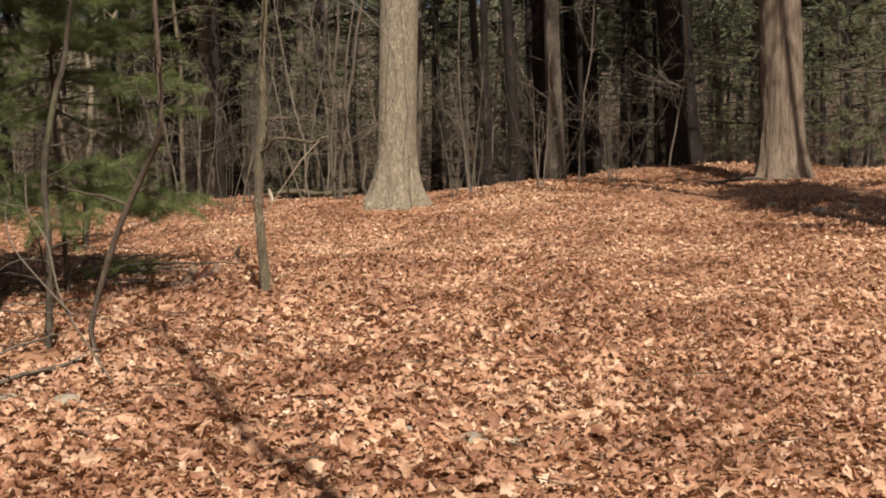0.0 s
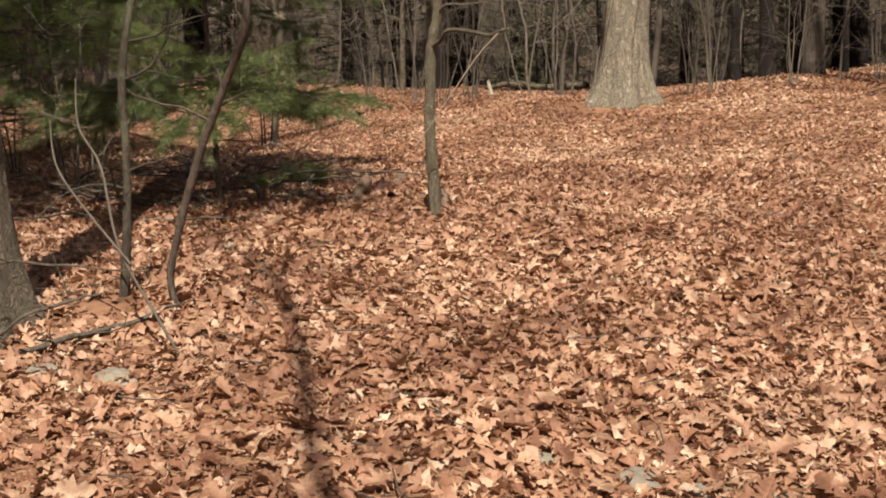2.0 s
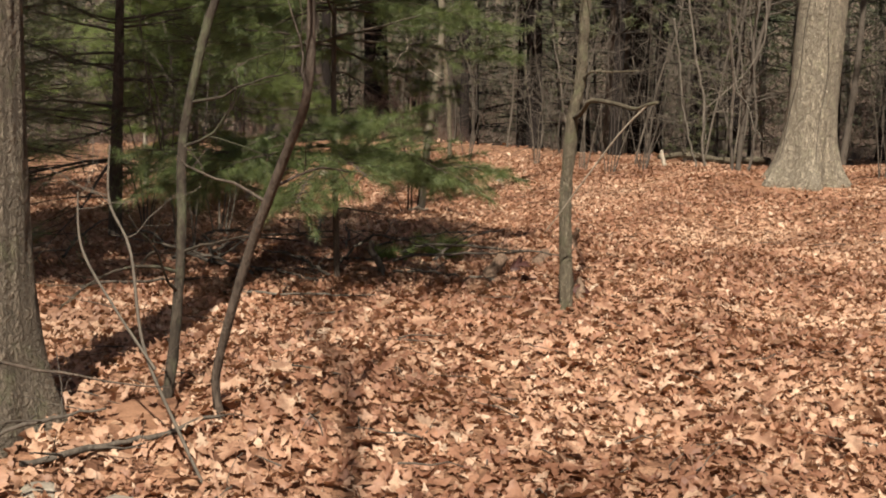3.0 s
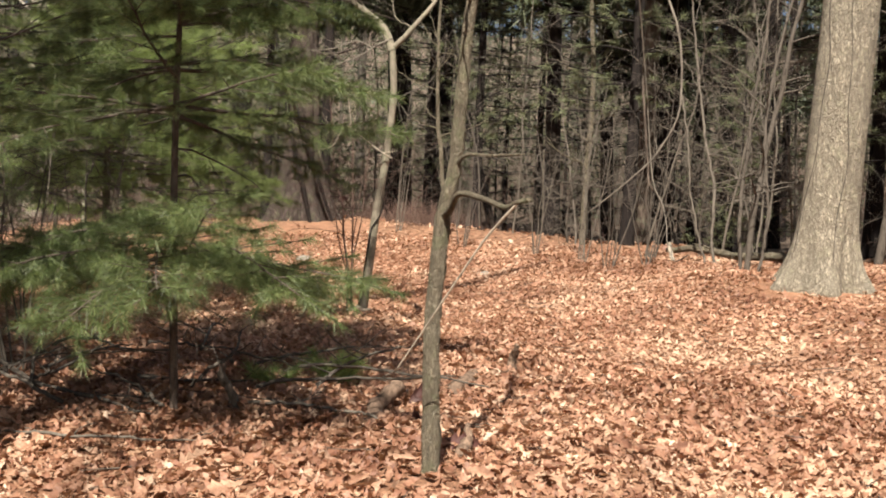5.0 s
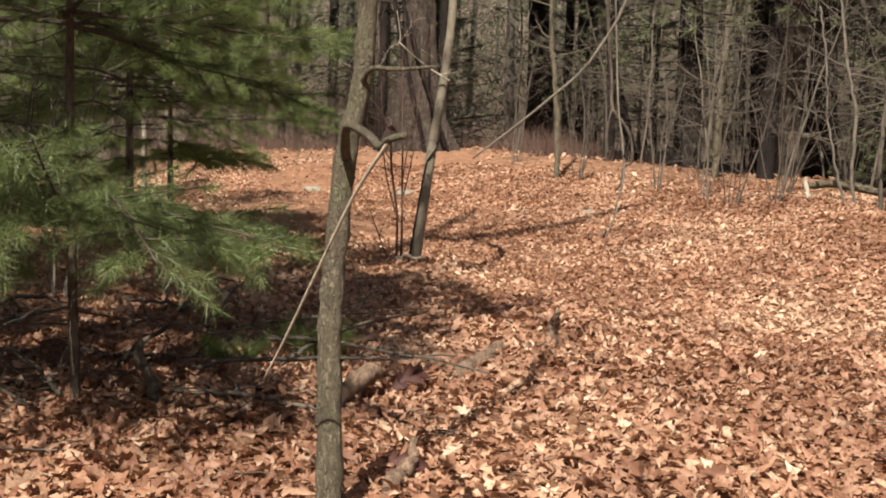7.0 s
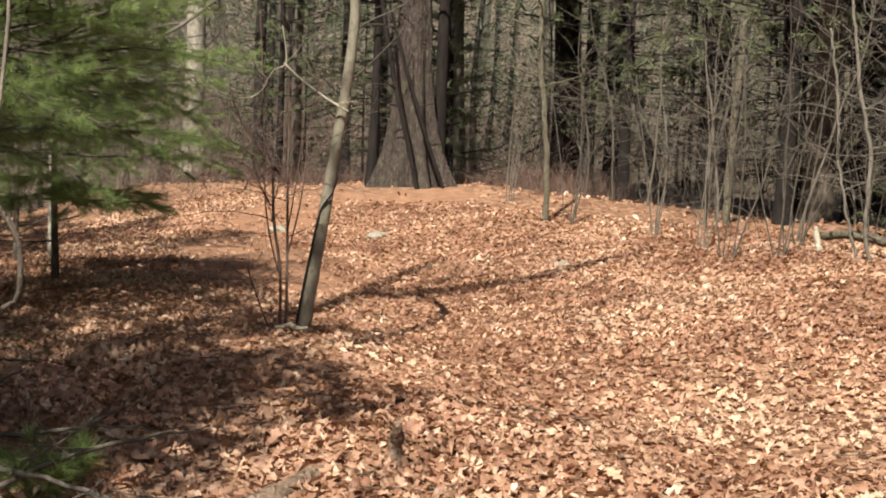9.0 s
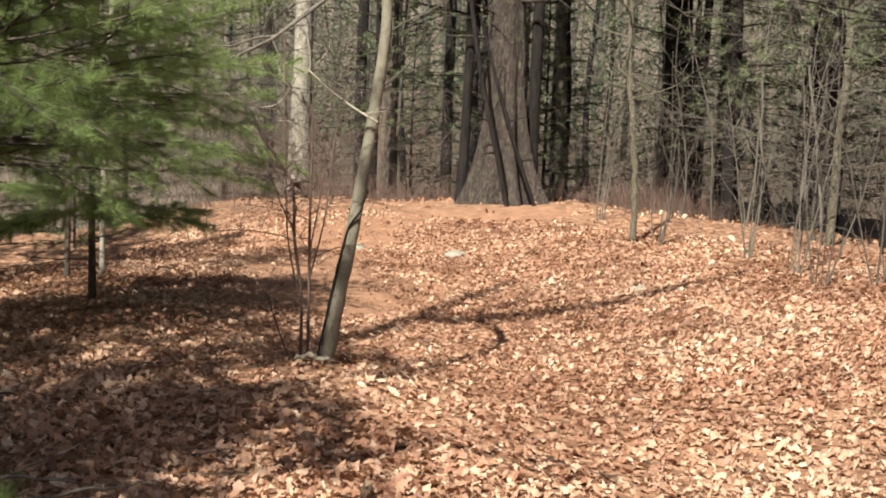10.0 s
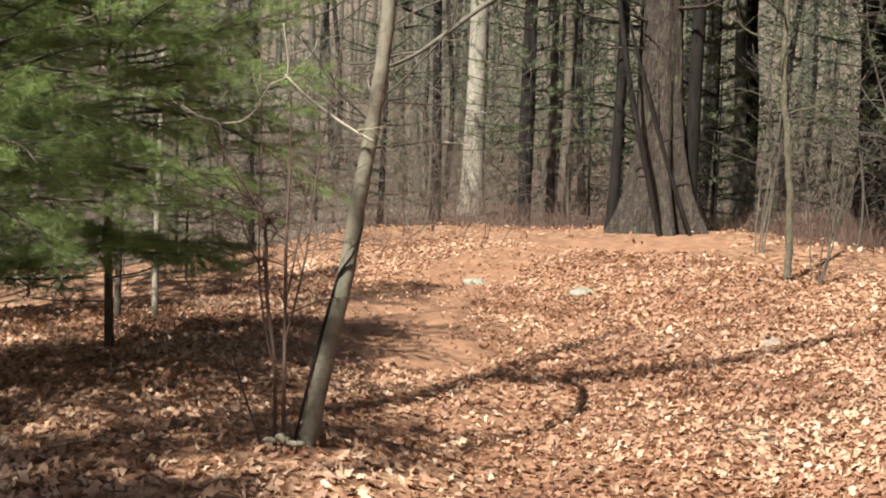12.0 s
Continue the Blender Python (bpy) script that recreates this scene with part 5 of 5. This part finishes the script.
    ln = length * rng.uniform(0.5, 1.3, (n, 1))
    g.add(np.stack([p - s, p + s, p + d * ln], 1).reshape(-1, 3), np.arange(n * 3).reshape(-1, 3))


def build_thicket():
    rng = np.random.default_rng(91)
    for n, mat, label in ((24, BARK_TWIG, "tangled bare brush along the clearing's edge"), (11, TWIG_GREY, "pale grey bare twigs along the clearing's edge")):
        g = Geo()
        for _ in range(n):
            x = rng.uniform(-15, 9)
            whips(g, rng, x, float(crest(x)) + 0.6 + 5.0 * rng.random() ** 1.3, rng.uniform(1.2, 3.4), rng.integers(2, 5))
        single("thicket", g, mat, (0, 0, 0), label, "brush", kind="stuff")
    for n, r0, r1, mat, label in ((28, 12, 36, BARK_TWIG, "tangled bare brush inside the woods"), (16, 14, 40, TWIG_GREY, "grey leafless brush filling the woods"), (44, 22, 46, TWIG_RED, "reddish-brown leafless brush deeper in the woods")):
        g = Geo()
        for x, y in wood_places(rng, n, r0, r1, 0.4, 0.1):
            whips(g, rng, x, y, rng.uniform(1.5, 4.2), rng.integers(2, 5))
        single("thicket", g, mat, (0, 0, 0), label, "brush", kind="stuff")
    for n, mat, hi, label in ((90, TWIG_GREY, 5.0, "sunlit grey brush beyond the trail"), (70, TWIG_RED, 1.3, "low reddish scrub beyond the trail")):
        g = Geo()
        for _ in range(n):
            a, r = radians(rng.uniform(42, 78)), rng.uniform(17 if hi < 2 else 20, 26 if hi < 2 else 38)
            x, y = 0.5 - math.sin(a) * r, 9 + math.cos(a) * r
            if not in_clearing(x, y, 0.3) and math.hypot(x + 12, y - 27.3) > 2.2:
                whips(g, rng, x, y, rng.uniform(0.5, 1) * hi, rng.integers(3, 6))
        single("thicket", g, mat, (0, 0, 0), label, "brush", kind="stuff")
    g = Geo()
    for _ in range(320):
        a = radians(rng.uniform(-30, 90))
        r = rng.uniform(60, 110)
        x, y = 0.5 - math.sin(a) * r, 5 + math.cos(a) * r
        z = gz(x, y)
        w = rng.uniform(0.06, 0.28)
        h = rng.uniform(9, 18)
        p = wander(rng, (x, y, z - 0.3), (0, 0, 1), h, 5, 0.02, 0.05)
        tube(g, p, np.linspace(w, w * 0.4, 6), 5, False)
        for _ in range(5):
            b = rng.uniform(0, 6.283)
            q = p[0] + (p[-1] - p[0]) * rng.uniform(0.1, 0.95)
            grow(g, rng, q, (math.cos(b), math.sin(b), 0.35), rng.uniform(1.5, 4), 0.05, 1, 3, 0.15, 0.03, 3, 0.8, 3)
    blades(g, rng, 50000, -28, 44, 43, 80, 0.0, 8.0, 0.9, 0.014, 2.2)
    single("far_woods", g, BARK_GREY, (0, 0, 0), "bare grey-brown twigs and trunks of the far woods", "woods", kind="stuff")
    g = Geo()
    blades(g, rng, 36000, 40, 92, 28, 70, 0.0, 6.5, 0.8, 0.012, 2.0)
    blades(g, rng, 12000, -28, 44, 40, 70, 0.0, 6.0, 0.8, 0.012, 2.0)
    single("far_woods", g, TWIG_GREY, (0, 0, 0), "sunlit pale grey twigs of the woods beyond the trail", "woods", kind="stuff")
    g = Geo()
    blades(g, rng, 40000, -28, 92, 28, 60, 0.0, 2.2, 0.7, 0.012, 1.8)
    single("far_woods", g, TWIG_RED, (0, 0, 0), "reddish-brown undergrowth of the far woods", "woods", kind="stuff")
    # Dry weeds and fine brush along the crest.
    g = Geo()
    n = 16000
    x = rng.uniform(-19, -8.5, n)
    y = crest(x) + 0.9 + 5.5 * rng.random(n) ** 1.2
    clump = np.sin(2.1 * x + 0.8 * y) + np.sin(5.3 * x - 1.9 * y) + rng.normal(0, 0.7, n)
    x, y, clump = x[clump > -0.4], y[clump > -0.4], clump[clump > -0.4]
    n = len(x)
    d = rng.normal(0, 0.45, (n, 3)) * (1, 1, 0) + (0, 0, 1)
    side = np.cross(d, rng.normal(0, 1, (n, 3)))
    side *= 0.0035 / np.linalg.norm(side, axis=1)[:, None]
    base = np.stack([x, y, ground_z(x, y) + rng.uniform(-0.02, 0.25, n) * np.clip(clump, 0, 1.5)], -1)
    g.add(np.stack([base - side, base + side, base + d * rng.uniform(0.1, 0.42, (n, 1))], 1).reshape(-1, 3), np.arange(n * 3).reshape(-1, 3))
    single("dry_weeds", g, TWIG_RED, (0, 0, 0), "dry reddish weeds and fine brush behind the crest", "weeds", kind="stuff", smooth=False)
    g = Geo()
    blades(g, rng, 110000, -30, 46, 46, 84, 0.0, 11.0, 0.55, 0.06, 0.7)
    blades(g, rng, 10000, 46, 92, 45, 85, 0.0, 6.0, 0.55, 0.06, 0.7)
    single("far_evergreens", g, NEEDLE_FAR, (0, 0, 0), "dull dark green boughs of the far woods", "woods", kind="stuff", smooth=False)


build_thicket()


def twiggy_tree(seed, height, material):
    """A slender crooked young tree with many fine arching branches."""
    rng = np.random.default_rng(seed)
    t = thing("young_tree", (0, 0, -60), "slender bare young tree with fine arching twigs at the wood's edge", "tree", "twiggy young trees")
    p = wander(rng, (0, 0, -0.1), (rng.normal(0, 0.08), rng.normal(0, 0.08), 1), height, 14, 0.1, 0.05)
    g = Geo()
    tube(g, p, np.linspace(0.021, 0.004, 15), 6)
    part("stem", g, material, t)
    for k in range(15):
        i = rng.integers(3, 14)
        a = rng.uniform(0, 6.283)
        g = Geo()
        grow(g, rng, p[i], (math.cos(a), math.sin(a), rng.uniform(0.1, 0.9)), rng.uniform(0.8, 1.7), 0.007, 2, 4, 0.2, 0.0, 4, 0.9, 6)
        part("branch", g, material, t)
    return t


TWIGGY = [twiggy_tree(701, 4.6, TWIG_GREY), twiggy_tree(702, 3.6, BARK_TWIG), twiggy_tree(703, 5.2, TWIG_GREY)]
rng = np.random.default_rng(704)
for k in range(19):
    x = rng.uniform(-11, 4.5) if k % 3 else rng.uniform(-7, -2)
    y = float(crest(x)) + rng.uniform(0.8, 6.0)
    if abs(x + 12.0) < 1.2:
        continue
    copy_thing(TWIGGY[k % 3], Matrix.Translation((x, y, gz(x, y))) @ pose(0, 0, 0, rng.normal(0, 4), rng.normal(0, 4), rng.uniform(0, 360)) @ Matrix.Scale(rng.uniform(0.8, 1.15), 4))
for kind, (x, y) in zip(TWIGGY, ((-3.1, 23.9), (-8.3, 27.4), (0.4, 24.6))):
    kind.location = at(x, y)


tree = big_tree(at(-17.1, 30.2, -0.05), "slim grey tree with a long bare limb hanging toward the trail", 15, 0.12, 0.06, BARK_GREY, 66, (0.0, -0.01), 0.3, 0.35, 0.0, 22, 5, 0.02, (), "trunks at the edge of the woods", 1)
o = np.array(tree.location)
rng = np.random.default_rng(67)
g = Geo()
line = smooth_line(np.array([(-17.1, 30.1, 5.3), (-16.85, 28.6, 4.35), (-16.77, 27.86, 3.92), (-16.67, 26.53, 3.12), (-16.2, 25.5, 2.8), (-15.5, 24.6, 2.6), (-14.7, 24.0, 2.35)]) - o, 30)
tube(g, line, np.linspace(0.055, 0.014, 30), 7, True, 0.08)
fork = smooth_line(np.array([(-16.67, 26.53, 3.12), (-16.75, 26.1, 3.05), (-16.75, 25.4, 2.85), (-16.9, 24.7, 2.9)]) - o, 14)
tube(g, fork, np.linspace(0.03, 0.008, 14), 6, True, 0.08)
for k in range(14):
    q = line[rng.integers(6, 29)] if k % 3 else fork[rng.integers(3, 13)]
    a = rng.uniform(0, 6.283)
    grow(g, rng, q, (math.cos(a), math.sin(a), rng.uniform(-0.5, 0.3)), rng.uniform(0.5, 1.3), 0.012, 1, 4, 0.2, -0.02, 4)
part("limb", g, TWIG_GREY, tree, "weathered bare hanging limb")


traced("fallen_tree", "dark dead pole leaning against the huge old tree", "fallen tree", BARK_DARK_SHADED,
       [[(-11.45, 26.7, 0.3, 0.036), (-11.6, 26.55, 1.2, 0.042), (-11.87, 26.38, 2.5, 0.042), (-12.1, 26.2, 4.2, 0.034)]], 3, 61, 9, 0.6)
traced("fallen_tree", "thin dark dead pole leaning across the huge old tree", "fallen tree", BARK_DARK_SHADED,
       [[(-11.15, 27.0, 0.4, 0.028), (-11.42, 26.8, 1.3, 0.03), (-11.73, 26.55, 2.5, 0.028), (-11.95, 26.4, 3.4, 0.02)]], 3, 62, 9, 0.6)


# ---- stones, logs and sticks ----
def stone(loc, size, seed, label="rounded grey field stone half buried in leaves"):
    bm = bmesh.new()
    bmesh.ops.create_icosphere(bm, subdivisions=3, radius=1)
    for v in bm.verts:
        k = 1 + 0.22 * noise.noise(v.co * 1.4 + Vector((seed * 3.1, 0, 0))) + 0.07 * noise.noise(v.co * 4 + Vector((0, seed, 0)))
        v.co = Vector((v.co.x * size[0], v.co.y * size[1], v.co.z * size[2])) * k
    me = bpy.data.meshes.new("stone")
    bm.to_mesh(me)
    bm.free()
    me.polygons.foreach_set("use_smooth", [True] * len(me.polygons))
    ob = single("stone", me, STONE, loc, label, "stone", "field stones")
    ob.rotation_euler = (0, 0, seed)


for k, (x, y, s) in enumerate(((-0.09, 6.0, 0.05), (0.24, 6.0, 0.075), (0.48, 5.96, 0.07), (0.68, 5.88, 0.075), (-2.21, 6.43, 0.075), (-1.9, 6.44, 0.085),
                               (-10.86, 22.66, 0.12), (-9.38, 22.9, 0.14), (-5.53, 20.85, 0.09), (4.6, 16.7, 0.12), (5.1, 16.9, 0.12), (4.1, 17.3, 0.1))):
    stone(at(x, y, -0.015), (s * 1.3, s, s * 0.6), k + 1)


def fallen(name, label, category, material, line, seed, twigs=0, sides=9):
    p = smooth_line(np.array(line), 24)
    o = np.array([p[0, 0], p[0, 1], gz(p[0, 0], p[0, 1])])
    q = p[:, :3] - o
    q[:, 2] = p[:, 2] + ground_z(p[:, 0], p[:, 1]) - o[2]
    rng = np.random.default_rng(seed)
    kinks = np.cumsum(rng.normal(0, 0.006, (24, 3)), 0)
    q += kinks - np.linspace(0, 1, 24)[:, None] * kinks[-1]
    g = Geo()
    tube(g, q, p[:, 3], sides, True, 0.12)
    for _ in range(twigs):
        i = int(rng.uniform(4, 23))
        a = rng.uniform(0, 6.28)
        grow(g, rng, q[i], (math.cos(a), math.sin(a), 0.3), rng.uniform(0.15, 0.5), p[i, 3] * 0.5, 1, 2, 0.15, 0.0, 4)
    return single(name, g, material, tuple(o), label, category)


fallen("log", "rough rotting log half covered by leaves", "log", BARK_LOG, [(-2.42, 11.6, -0.02, 0.035), (-2.46, 11.76, 0.0, 0.042), (-2.5, 11.95, 0.05, 0.046), (-2.51, 12.1, 0.09, 0.048), (-2.53, 12.24, 0.11, 0.042), (-2.54, 12.33, 0.1, 0.02)], 1, 0, 14)
fallen("log", "short weathered log sunk in the leaves", "log", BARK_LOG, [(-2.47, 12.82, -0.03, 0.04), (-2.5, 13.0, -0.005, 0.05), (-2.52, 13.25, 0.005, 0.05), (-2.6, 13.55, 0.0, 0.045), (-2.63, 13.75, -0.03, 0.03)], 13, 0, 12)
fallen("log", "pale fallen log behind the clearing's edge", "log", BARK_SAP, [(-1.8, 21.6, 0.16, 0.05), (-2.6, 22.2, 0.2, 0.05), (-3.6, 22.8, 0.15, 0.04)], 2, 4)
fallen("log", "weathered branch lying before the woods", "log", BARK_TWIG, [(3.9, 21.2, 0.06, 0.025), (4.3, 21.0, 0.1, 0.028), (4.8, 20.9, 0.06, 0.02)], 3, 4)
fallen("fallen_branch", "upright broken grey stub under the pine", "branch", TWIG_GREY, [(-3.18, 11.45, -0.05, 0.028), (-3.2, 11.46, 0.12, 0.026), (-3.26, 11.44, 0.26, 0.02)], 5)
fallen("fallen_branch", "splintered stub standing in the leaves", "branch", BARK_LOG, [(-2.46, 13.9, -0.05, 0.04), (-2.44, 13.9, 0.08, 0.035), (-2.4, 13.88, 0.2, 0.015)], 6)
fallen("fallen_branch", "short pale stub in front of the thicket", "branch", WOOD_PALE, [(-3.4, 22.3, -0.05, 0.03), (-3.42, 22.32, 0.1, 0.03), (-3.47, 22.35, 0.24, 0.024)], 7)
fallen("fallen_branch", "flat pale piece of wood at the sapling's foot", "branch", WOOD_PALE, [(-4.81, 15.86, 0.045, 0.013), (-4.72, 15.9, 0.055, 0.017), (-4.64, 15.94, 0.05, 0.011)], 8)
fallen("fallen_branch", "arched bare stick lying against the old pine", "branch", BARK_PINE, [(-2.6, 6.03, 0.2, 0.008), (-2.48, 6.07, 0.34, 0.008), (-2.35, 6.11, 0.44, 0.007), (-2.2, 6.16, 0.5, 0.006), (-1.9, 6.22, 0.51, 0.004), (-1.6, 6.3, 0.5, 0.002)], 9, 4)
fallen("fallen_branch", "thin stick on the leaves near the old pine", "branch", BARK_TWIG, [(-2.42, 6.04, 0.02, 0.008), (-2.24, 6.11, 0.2, 0.008), (-2.11, 6.15, 0.28, 0.007), (-1.96, 6.2, 0.36, 0.006), (-1.8, 6.25, 0.42, 0.003)], 10, 4)
fallen("fallen_branch", "rotting stick on bare earth beside the old pine", "branch", BARK_TWIG, [(-2.35, 6.5, 0.03, 0.012), (-2.2, 6.68, 0.04, 0.013), (-2.07, 6.89, 0.04, 0.011), (-1.9, 7.1, 0.06, 0.006)], 12, 3)
fallen("fallen_branch", "long thin stick across the leaves", "branch", BARK_TWIG, [(-4.95, 11.51, 0.08, 0.016), (-4.5, 11.3, 0.06, 0.015), (-4.01, 11.12, 0.05, 0.013), (-3.42, 11.0, 0.04, 0.006)], 11, 2)
for k in range(18):
    rng = np.random.default_rng(500 + k)
    x, y, a, ln = rng.uniform(-5.4, -3.1), rng.uniform(10.6, 13.2), rng.uniform(0, 3.14), rng.uniform(0.5, 1.4)
    dx, dy = math.cos(a) * ln, math.sin(a) * ln
    fallen("fallen_branch", "dead twiggy branch in the brush pile under the pines", "branch", BARK_TWIG,
           [(x, y, 0.06, 0.012), (x + dx * 0.4, y + dy * 0.4, rng.uniform(0.06, 0.2), 0.01), (x + dx, y + dy, rng.uniform(0.04, 0.25), 0.004)], 520 + k, 4)


fallen("bark_piece", "dark curled strip of bark behind the crooked sapling", "bark", BARK_LOG, [(-1.5, 10.85, 0.0, 0.02), (-1.53, 10.92, 0.03, 0.03), (-1.58, 11.05, 0.04, 0.03), (-1.62, 11.16, 0.07, 0.025), (-1.64, 11.24, 0.13, 0.012)], 14, 0, 8)
fallen("fallen_branch", "knobbly dead branch lying before the pine", "branch", TWIG_GREY, [(-3.1, 11.5, 0.04, 0.011), (-2.9, 11.55, 0.05, 0.01), (-2.75, 11.75, 0.04, 0.011), (-2.55, 11.75, 0.05, 0.008), (-2.4, 11.72, 0.03, 0.008)], 15, 4)
for k, (x, y, a) in enumerate(((-3.3, 10.4, 0.4), (-4.3, 10.2, 1.1))):
    dx, dy = math.cos(a) * 0.5, math.sin(a) * 0.5
    fallen("fallen_branch", "thin dead stick among the leaves before the pine", "branch", (TWIG_GREY, BARK_TWIG)[k % 2], [(x - dx, y - dy, 0.03, 0.008), (x, y, 0.07, 0.008), (x + dx, y + dy, 0.05, 0.003)], 530 + k, 3)


def litter_twigs():
    """Short dead twigs strewn over the leaves."""
    rng = np.random.default_rng(808)
    g = Geo()
    for _ in range(420):
        y = rng.uniform(5.2, 21.0)
        x = rng.uniform(-2.2 - 0.33 * (y - 5), 1.8 + 0.12 * (y - 5))
        a, ln = rng.uniform(0, 6.283), rng.uniform(0.08, 0.34)
        p = wander(rng, (x, y, 0), (math.cos(a), math.sin(a), 0), ln, 4, 0.14, 0.0)
        p[:, 2] = ground_z(p[:, 0], p[:, 1]) + 0.035 + np.abs(rng.normal(0, 0.008, 5)) + np.linspace(0, rng.uniform(-0.01, 0.03), 5)
        r = rng.uniform(0.0018, 0.0045)
        tube(g, p, np.linspace(r, r * 0.5, 5), 4)
    single("fallen_twigs", g, BARK_TWIG, (0, 0, 0), "short dead twigs strewn over the leaf litter", "twigs", kind="stuff")


litter_twigs()


def dead_leaf():
    """A shrivelled leaf hanging in the shrub."""
    rng = np.random.default_rng(3)
    g = Geo()
    for k in range(3):
        v, f = oak_leaf(10, 2.4, 1.1, 1.5, rng)
        a = k * 2.0
        g.add((v * 0.11) @ np.array([[math.cos(a), math.sin(a), 0.3], [-math.sin(a), math.cos(a), 0.0], [0.2, 0.1, 1.0]]), f)
    me = g.mesh("dead_leaf", False)
    me.materials.append(DEAD_LEAF)
    ob = part("dead_leaf", me, DEAD_LEAF, shrub, "dark shrivelled leaf")
    ob.location = Vector((-4.93, 15.9, 1.26)) - shrub.location


dead_leaf()


def curled_leaf(loc, size, turn, seed, material, label):
    """One large dry oak leaf that stands up out of the litter."""
    rng = np.random.default_rng(seed)
    g = Geo()
    v, f = oak_leaf(10, rng.uniform(1.6, 3.0), rng.uniform(0.6, 1.1), rng.uniform(-1.2, 1.2), rng)
    g.add(v, f)
    ob = single("oak_leaf", g, material, loc, label, "leaf", "large curled leaves", smooth=True)
    ob.matrix_basis = Matrix.Translation(loc) @ pose(0, 0, 0, *turn) @ Matrix.Scale(size, 4)


for x, y, dz, size, turn, material, label in (
        (-1.64, 11.15, 0.06, 0.2, (62, 10, 20), DEAD_LEAF, "dark brown curled oak leaf standing in the litter"),
        (-2.47, 12.45, 0.08, 0.3, (50, -15, 70), DEAD_LEAF, "large dark curled oak leaf behind the crooked sapling"),
        (-2.2, 11.85, 0.05, 0.22, (25, 10, 140), DEAD_LEAF, "dark brown curled oak leaf lying in the litter"),
        (-1.72, 10.6, 0.06, 0.19, (70, 0, -12), LEAF, "reddish oak leaf leaning at the crooked sapling's foot"),
        (-0.03, 8.23, 0.07, 0.17, (55, 20, 30), LEAF, "pale curled oak leaf standing up from the litter"),
        (-4.25, 15.25, 0.04, 0.16, (20, 0, 60), LEAF, "pale oak leaf lying in the shade"),
        (-1.3, 9.0, 0.05, 0.17, (35, -20, 110), LEAF, "pale oak leaf with a raised edge"),
        (-1.0, 11.4, 0.05, 0.18, (30, 25, 200), LEAF, "pale oak leaf with a raised edge")):
    curled_leaf(at(x, y, dz), size, turn, int(abs(x * 100)), material, label)


# ---- single leaves along the path ----
def single_leaves():
    rng = np.random.default_rng(19)
    shapes = []
    for k in range(12):
        v, f = oak_leaf(10, rng.uniform(-0.6, 1.4), rng.uniform(0.0, 0.8), rng.uniform(-0.9, 0.9), rng)
        g = Geo()
        g.add(v, f)
        me = g.mesh("leaf", False)
        me.materials.append(LEAF)
        shapes.append(me)
    for k in range(280):
        y = rng.uniform(5.0, 12.5)
        x = rng.uniform(-1.6 - 0.25 * (y - 5), 1.2 - 0.1 * (y - 5))
        s = rng.uniform(0.12, 0.175)
        ob = new("leaf", shapes[k % 12])
        ob.parent = GROUND
        ob.matrix_basis = Matrix.Translation((x, y, gz(x, y) + rng.uniform(0.03, 0.055))) @ pose(0, 0, 0, rng.normal(0, 16), rng.normal(0, 16), rng.uniform(0, 360)) @ Matrix.Scale(s, 4)


single_leaves()
